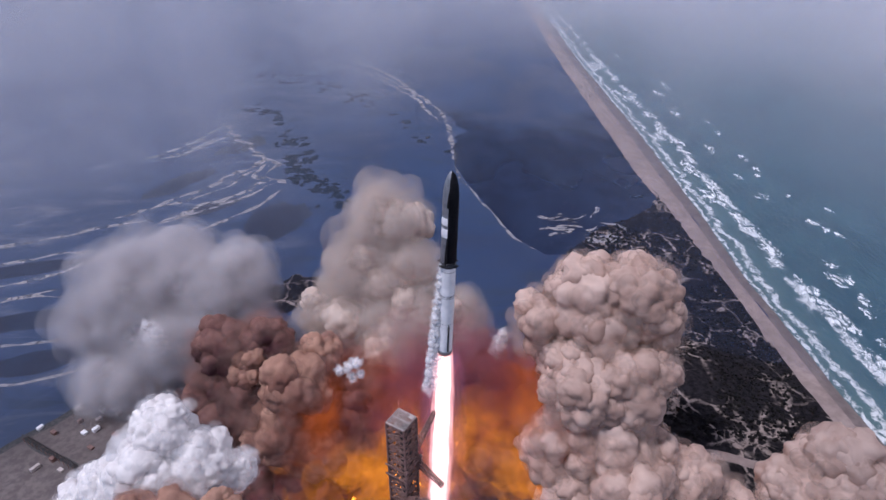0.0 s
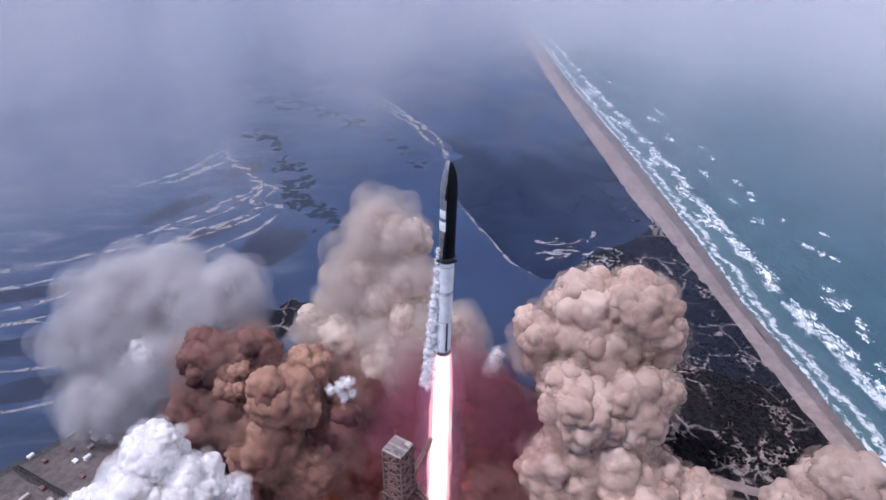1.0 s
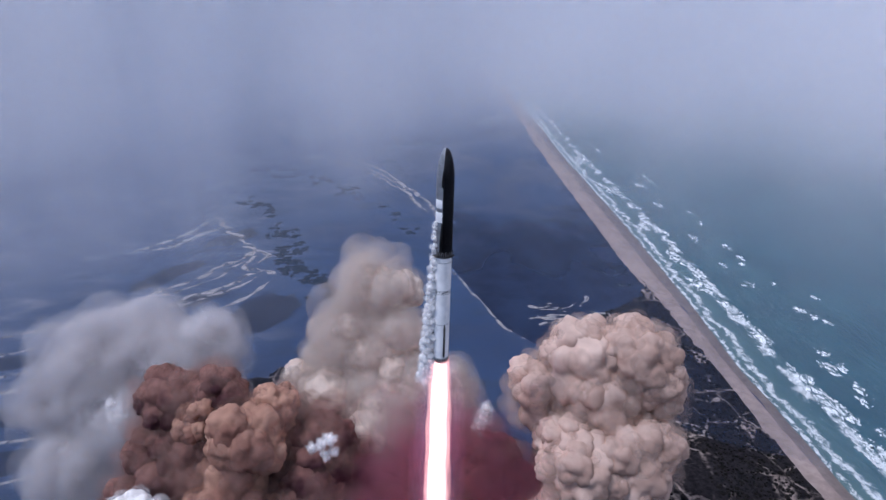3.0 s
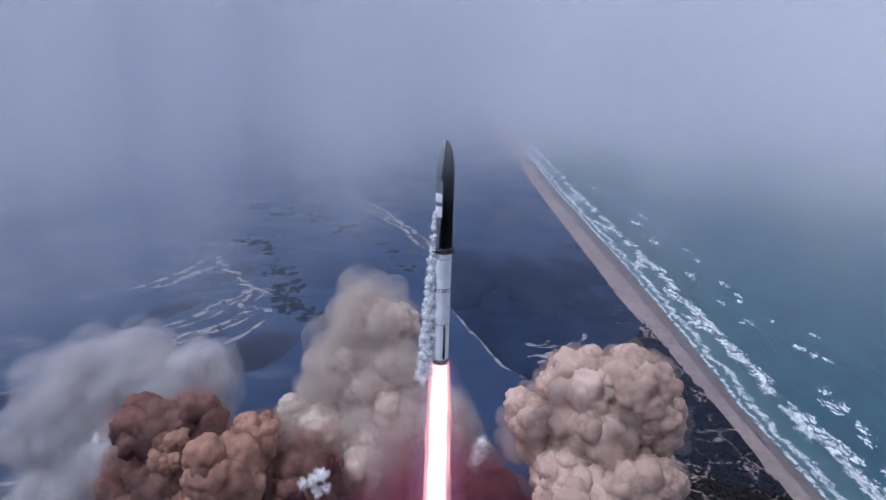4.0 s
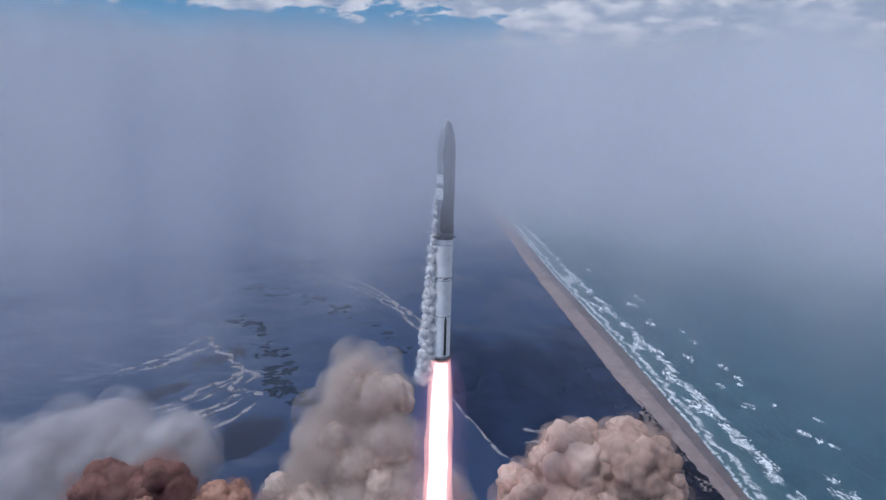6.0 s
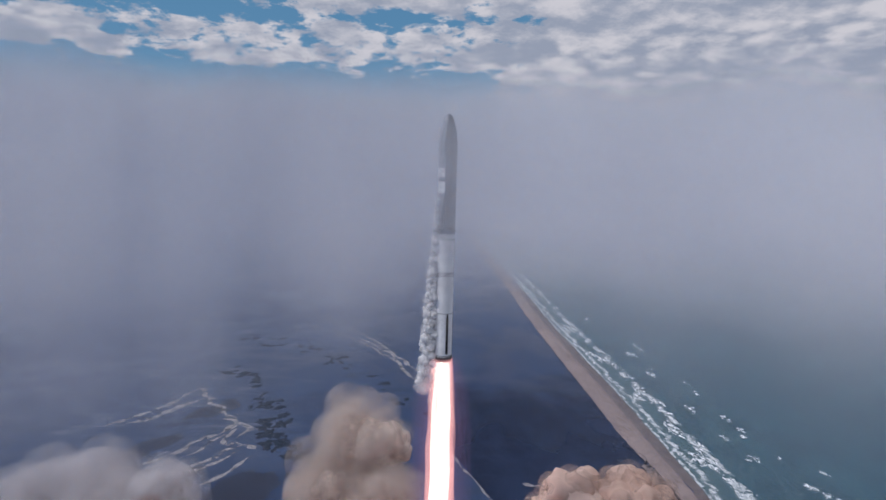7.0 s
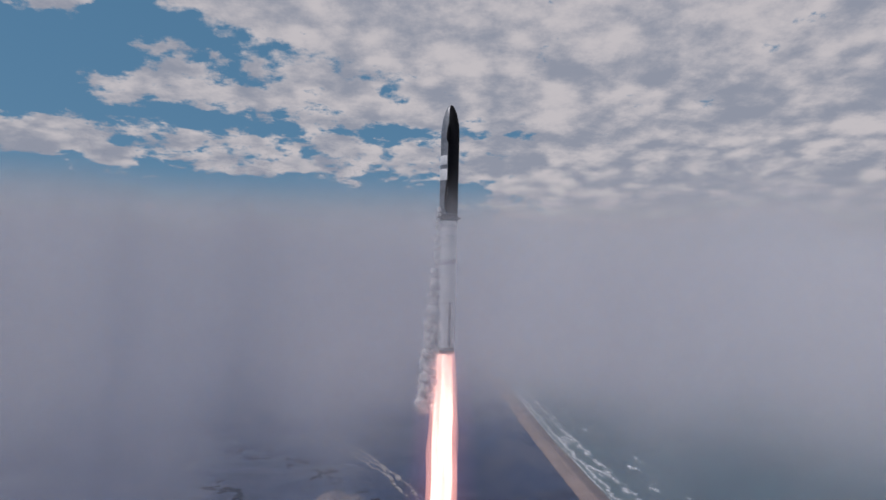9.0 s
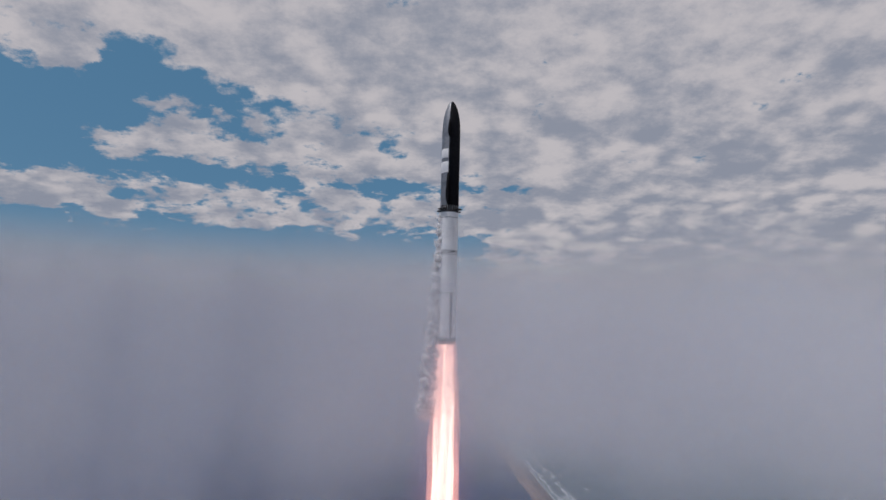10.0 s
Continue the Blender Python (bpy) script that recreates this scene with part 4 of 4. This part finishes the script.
# ---- launch tower ----
def make_tower():
    H, W = 137.0, 6.0
    root = tagged(empty("launch_tower", pose(-23.4, 240, 0, 0, 0, -32)), "tall steel lattice launch tower with catching arms", "tower")
    for sx in (-1, 1):
        for sy in (-1, 1):
            bm = bmesh.new()
            beam(bm, (sx * W, sy * W, 0), (sx * W, sy * W, H), 1.1)
            part("column", bm, M_TRUSS, root, smooth=False)
    step = 9.0
    n = int(H / step)
    corners = [(-W, -W), (W, -W), (W, W), (-W, W)]
    for f in range(4):
        (ax, ay), (bx, by) = corners[f], corners[(f + 1) % 4]
        bm = bmesh.new()
        for k in range(n + 1):
            z = H - k * step
            beam(bm, (ax, ay, z), (bx, by, z), 0.55)
            if k < n:
                mx, my = (ax + bx) / 2, (ay + by) / 2
                for zz in (z, z - step / 2):
                    beam(bm, (ax, ay, zz), (mx, my, zz - step / 4), 0.6)
                    beam(bm, (mx, my, zz - step / 4), (ax, ay, zz - step / 2), 0.6)
                    beam(bm, (bx, by, zz), (mx, my, zz - step / 4), 0.6)
                    beam(bm, (mx, my, zz - step / 4), (bx, by, zz - step / 2), 0.6)
        part("lattice", bm, M_TRUSS, root, smooth=False)
    bm = bmesh.new()
    box(bm, 1.2, 1.6, 0, 4.6, 4.4, H - 6)
    part("lift_shaft", bm, M_DARK, root, "dark enclosed lift shaft", smooth=False)
    bm = bmesh.new()
    for k in range(13):
        beam(bm, (-W + k * 1.0, -W, H + 0.6), (-W + k * 1.0, W, H + 0.6), 0.35)
    for k in (-W, 0, W):
        beam(bm, (-W, k, H + 0.3), (W, k, H + 0.3), 0.6)
    part("roof_grating", bm, M_DECK, root, "pale roof beams", smooth=False)
    bm = bmesh.new()
    box(bm, 4.2, 4.2, H + 0.9, 3.0, 3.0, 0.4)
    part("roof_deck", bm, M_DECK, root, smooth=False)
    bm = bmesh.new()
    beam(bm, (-W, W, H), (-W, W, H + 6), 0.25)
    part("mast", bm, M_TRUSS, root, smooth=False)
    inv = root.matrix_basis.inverted()

    def arm(a, b, depth):
        bm = bmesh.new()
        a, b = inv @ Vector(a), inv @ Vector(b)
        side = (b - a).cross(Vector((0, 0, 1))).normalized() * 1.3
        ends = []
        for s in (-1, 1):
            for dz in (0, -depth):
                p, q = a + side * s + Vector((0, 0, dz)), b + side * s * 0.7 + Vector((0, 0, dz * 0.55))
                beam(bm, p, q, 0.5)
                ends.append((p, q))
        for i, j in ((0, 1), (2, 3), (0, 2), (1, 3)):
            for k in range(10):
                t0, t1 = k / 10, (k + 1) / 10
                p = ends[i][0].lerp(ends[i][1], t0)
                q = ends[j][0].lerp(ends[j][1], t1)
                r2 = ends[i][0].lerp(ends[i][1], t1)
                beam(bm, p, q, 0.28)
                beam(bm, q, r2, 0.28)
        return part("catch_arm", bm, M_TRUSS, root, "steel lattice catching arm", smooth=False)
    arm((-17.3, 246, 100), (-0.3, 226.6, 100), 4.5)
    arm((-17.0, 250, 103), (-5.5, 280, 103), 4.5)
    bm = bmesh.new()
    for z in (96, 104):
        for p, q in (((-7.4, -7.4), (7.4, -7.4)), ((7.4, -7.4), (7.4, 7.4)), ((7.4, 7.4), (-7.4, 7.4))):
            beam(bm, (*p, z), (*q, z), 0.9)
    beam(bm, (7.4, 7.4, 94), (7.4, 7.4, 106), 1.6)
    beam(bm, (7.4, -7.4, 94), (7.4, -7.4, 106), 1.2)
    part("carriage", bm, M_TRUSS, root, "steel carriage that bears the arms", smooth=False)
    arm((-25, 231, 82), (-8, 229, 82), 4.0)
    return root


make_tower()


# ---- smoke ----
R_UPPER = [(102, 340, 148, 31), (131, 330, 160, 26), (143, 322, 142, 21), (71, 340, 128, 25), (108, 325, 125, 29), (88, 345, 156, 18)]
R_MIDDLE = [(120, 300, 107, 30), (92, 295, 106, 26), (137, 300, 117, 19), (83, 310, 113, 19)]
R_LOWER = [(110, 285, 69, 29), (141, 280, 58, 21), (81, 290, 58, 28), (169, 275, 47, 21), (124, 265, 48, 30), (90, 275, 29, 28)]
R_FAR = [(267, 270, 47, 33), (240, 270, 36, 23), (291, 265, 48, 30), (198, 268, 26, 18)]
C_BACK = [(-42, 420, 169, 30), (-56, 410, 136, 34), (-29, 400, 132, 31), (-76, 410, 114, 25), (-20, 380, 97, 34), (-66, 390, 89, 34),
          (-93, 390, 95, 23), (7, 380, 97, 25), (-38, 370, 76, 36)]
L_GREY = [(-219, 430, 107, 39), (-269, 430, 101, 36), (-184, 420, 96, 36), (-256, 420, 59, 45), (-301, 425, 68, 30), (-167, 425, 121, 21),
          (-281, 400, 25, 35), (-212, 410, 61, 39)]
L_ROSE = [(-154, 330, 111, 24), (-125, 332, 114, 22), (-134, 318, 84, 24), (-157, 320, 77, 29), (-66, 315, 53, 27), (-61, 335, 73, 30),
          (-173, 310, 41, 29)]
L_FIRELIT = [(-103, 310, 97, 26), (-116, 300, 66, 27), (-90, 332, 104, 19), (-133, 318, 108, 15), (-86, 300, 40, 25)]
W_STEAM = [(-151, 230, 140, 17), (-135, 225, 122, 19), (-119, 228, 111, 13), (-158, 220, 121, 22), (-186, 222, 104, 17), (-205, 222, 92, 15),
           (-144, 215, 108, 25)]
B_SHADE = [(-38, 350, 34, 36), (7, 350, 47, 36), (34, 350, 53, 31), (51, 335, 31, 35), (34, 320, 14, 38), (-11, 330, 8, 38), (-64, 320, 10, 36),
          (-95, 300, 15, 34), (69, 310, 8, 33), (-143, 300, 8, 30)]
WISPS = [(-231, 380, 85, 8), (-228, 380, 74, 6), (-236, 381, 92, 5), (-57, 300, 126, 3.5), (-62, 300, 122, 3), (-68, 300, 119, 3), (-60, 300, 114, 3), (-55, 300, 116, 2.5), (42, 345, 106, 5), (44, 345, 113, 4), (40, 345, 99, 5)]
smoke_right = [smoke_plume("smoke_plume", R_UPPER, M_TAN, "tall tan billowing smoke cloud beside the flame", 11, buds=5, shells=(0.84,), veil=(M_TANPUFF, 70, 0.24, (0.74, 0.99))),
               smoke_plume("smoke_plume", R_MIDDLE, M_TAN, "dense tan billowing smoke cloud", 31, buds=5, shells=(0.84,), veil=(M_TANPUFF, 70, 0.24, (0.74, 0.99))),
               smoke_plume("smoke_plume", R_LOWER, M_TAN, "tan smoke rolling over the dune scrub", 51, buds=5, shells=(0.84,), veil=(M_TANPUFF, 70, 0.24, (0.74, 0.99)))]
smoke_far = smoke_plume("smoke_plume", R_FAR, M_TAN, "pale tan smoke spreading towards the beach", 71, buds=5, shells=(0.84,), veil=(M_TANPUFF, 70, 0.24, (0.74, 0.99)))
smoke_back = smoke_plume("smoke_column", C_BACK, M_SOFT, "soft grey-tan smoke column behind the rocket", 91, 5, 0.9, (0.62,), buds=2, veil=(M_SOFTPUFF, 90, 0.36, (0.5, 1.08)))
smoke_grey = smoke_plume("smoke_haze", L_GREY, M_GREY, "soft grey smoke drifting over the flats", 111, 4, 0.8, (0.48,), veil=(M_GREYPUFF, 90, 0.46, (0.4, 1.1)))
smoke_rose = smoke_plume("smoke_plume", L_ROSE, M_ROSE, "rose-brown billowing smoke cloud, darkened for shade", 131, buds=4, shells=(0.78,), veil=(M_ROSEPUFF, 84, 0.27, (0.66, 1.1)))
smoke_firelit = smoke_plume("smoke_plume", L_FIRELIT, M_FIRELIT, "smoke billows coloured orange-brown for firelight", 141, buds=4, shells=(0.8,), veil=(M_ROSEPUFF, 60, 0.25, (0.7, 1.02)))
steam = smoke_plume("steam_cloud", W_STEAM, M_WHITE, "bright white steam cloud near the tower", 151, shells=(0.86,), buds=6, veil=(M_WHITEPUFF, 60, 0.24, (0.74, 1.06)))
# Foot of the steam, its firelight painted on as amber-brown.
steam_foot = smoke_plume("smoke_plume", [(-135, 190, 126, 13), (-156, 192, 124, 12), (-114, 192, 121, 12), (-135, 186, 112, 15)], M_FIRELIT, "smoke under the white steam, coloured amber-brown for firelight", 161, 4, buds=3, shells=(0.8,), veil=(M_ROSEPUFF, 50, 0.3, (0.6, 1.1)))
# Haze beside the flame, with its pink light put into the colour.
flame_haze = tagged(empty("smoke_haze"), "thin haze coloured rose for the flame light", "smoke", "smoke")
puffs("soft_edge", [(-34, 325, 70, 34), (38, 325, 78, 32), (12, 322, 112, 24), (62, 318, 52, 30), (-20, 322, 100, 24)], M_FLAMETINT, flame_haze, 231, 60, 0.5, (0.1, 1.5))
smoke_low = smoke_plume("smoke_plume", B_SHADE, M_SHADE, "smoke at the foot of the flame, coloured dark maroon for shade", 171, 4, buds=5, shells=(0.82,), veil=(M_ROSEPUFF, 66, 0.28, (0.7, 1.1)))
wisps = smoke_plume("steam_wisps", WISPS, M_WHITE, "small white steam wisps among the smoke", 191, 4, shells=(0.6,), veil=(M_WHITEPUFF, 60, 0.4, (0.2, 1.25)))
fire = smoke_plume("fire", [(10, 330, -2, 24), (-40, 322, -4, 24), (52, 326, 0, 24), (-78, 312, -2, 22), (84, 312, 0, 20), (-12, 330, 12, 18), (36, 330, 14, 18), (-60, 322, 14, 16)], M_FIRE, "orange fire at the foot of the flame", 211, 4, group="", buds=5, veil=(M_FIRELIGHT, 44, 0.7, (0.6, 2.4)))

# amber firelight on thin smoke above, and under the white steam, as self-glowing puffs
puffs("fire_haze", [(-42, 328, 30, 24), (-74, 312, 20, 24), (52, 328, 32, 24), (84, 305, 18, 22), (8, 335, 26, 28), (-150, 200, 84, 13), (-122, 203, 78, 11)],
      M_FIRELIGHT, fire, 251, 22, 0.55, (0.2, 1.2))
puffs("fire_haze", [(-45, 326, 62, 28), (55, 326, 66, 28), (92, 300, 44, 26), (-84, 306, 56, 24)], M_FIRELIGHT_THIN, fire, 253, 44, 0.6, (0.2, 1.3))


# ---- movement ----
def motions():
    walk(rocket, [(t, pose(x, y, z, 0, lean, 0)) for t, x, y, z, lean in (
        (0.0, 1.1, 290, 144.8, 1.7), (1.0, 1.8, 291.5, 163.2, 1.65), (2.5, 3.5, 293.5, 193.5, 1.47), (4.5, 6.2, 296.5, 238.4, 1.3),
        (5.5, 7.6, 297.5, 263.0, 1.15), (7.5, 11.3, 296.5, 317.7, 1.1), (8.5, 13.2, 295.5, 346.8, 1.0), (9.0, 13.9, 294.5, 361.4, 1.0),
        (10.0, 15.5, 293, 391.8, 0.9))])
    walk(vapour, [(0.0, pose(0, 0, -20)), (2.5, pose(0, 0, -4)), (5.0, pose(0, 0, 2)), (7.5, pose(0, 0, -6)), (10.0, pose(0, 0, -22))])
    for k, ob in enumerate(smoke_right):
        up = (1.0, 0.85, 0.6)[k]
        walk(ob, [(0.0, pose(0, 0, 0)), (1.0, pose(1, 0, 7 * up)), (2.5, pose(1, 0, 17 * up)), (5.5, pose(-4, 0, 32 * up)), (10.0, pose(-6, 0, 46 * up))])
    walk(smoke_far, [(0.0, pose(0, 0, 0)), (2.5, pose(3, 0, 5)), (10.0, pose(8, 0, 16))])
    walk(smoke_back, [(0.0, pose(0, 0, 0)), (1.0, pose(1, 0, 8)), (2.5, pose(0, 0, 17)), (5.5, pose(-1, 0, 30)), (7.5, pose(-1, 0, 38)), (10.0, pose(-2, 0, 44))])
    walk(smoke_grey, [(0.0, pose(0, 0, 0)), (2.5, pose(-8, 0, 16)), (5.5, pose(-16, 0, 34)), (10.0, pose(-26, 0, 50))])
    walk(smoke_rose, [(0.0, pose(0, 0, 0)), (1.0, pose(-4, 0, 12)), (2.5, pose(-13, 0, 32)), (4.5, pose(-28, 0, 50)), (5.5, pose(-32, 0, 58)), (10.0, pose(-44, 0, 76))])
    walk(smoke_firelit, [(0.0, pose(0, 0, 0)), (1.0, pose(-4, 0, 12)), (2.5, pose(-13, 0, 32)), (4.5, pose(-28, 0, 50)), (5.5, pose(-32, 0, 58)), (10.0, pose(-44, 0, 76))])
    walk(steam, [(0.0, pose(0, 0, 0)), (2.5, pose(-1, 0, 4)), (10.0, pose(-4, 0, 12))])
    walk(steam_foot, [(0.0, pose(0, 0, 0)), (2.5, pose(-1, 0, 4)), (10.0, pose(-4, 0, 12))])
    walk(smoke_low, [(0.0, pose(0, 0, 0)), (2.5, pose(0, 0, 18)), (5.5, pose(0, 0, 36)), (10.0, pose(0, 0, 50))])
    walk(flame_haze, [(0.0, pose(0, 0, 0)), (2.5, pose(0, 0, 12)), (5.5, pose(0, 0, 24)), (10.0, pose(0, 0, 34))])
    walk(wisps, [(0.0, pose(0, 0, 0)), (2.5, pose(-6, 0, 14)), (5.5, pose(-10, 0, 28)), (10.0, pose(-14, 0, 40))])
    # the cloud layer sinks and drifts past
    for r, ob in FOG_BANKS:
        if r > 300:
            walk(ob, [(0.0, pose(0, 0, 0)), (5.5, pose(0, 0, 0.02 * r)), (7.5, pose(0, 0, 0.035 * r)), (8.5, pose(0, 0, 0.005 * r)), (10.0, pose(0, 0, -0.03 * r))])
    walk(fire, [(0.0, pose(0, 0, 12)), (0.3, pose(0, 0, 6)), (0.9, pose(0, 0, -34)), (1.4, pose(0, 0, -60)), (10.0, pose(0, 0, -70))])


motions()
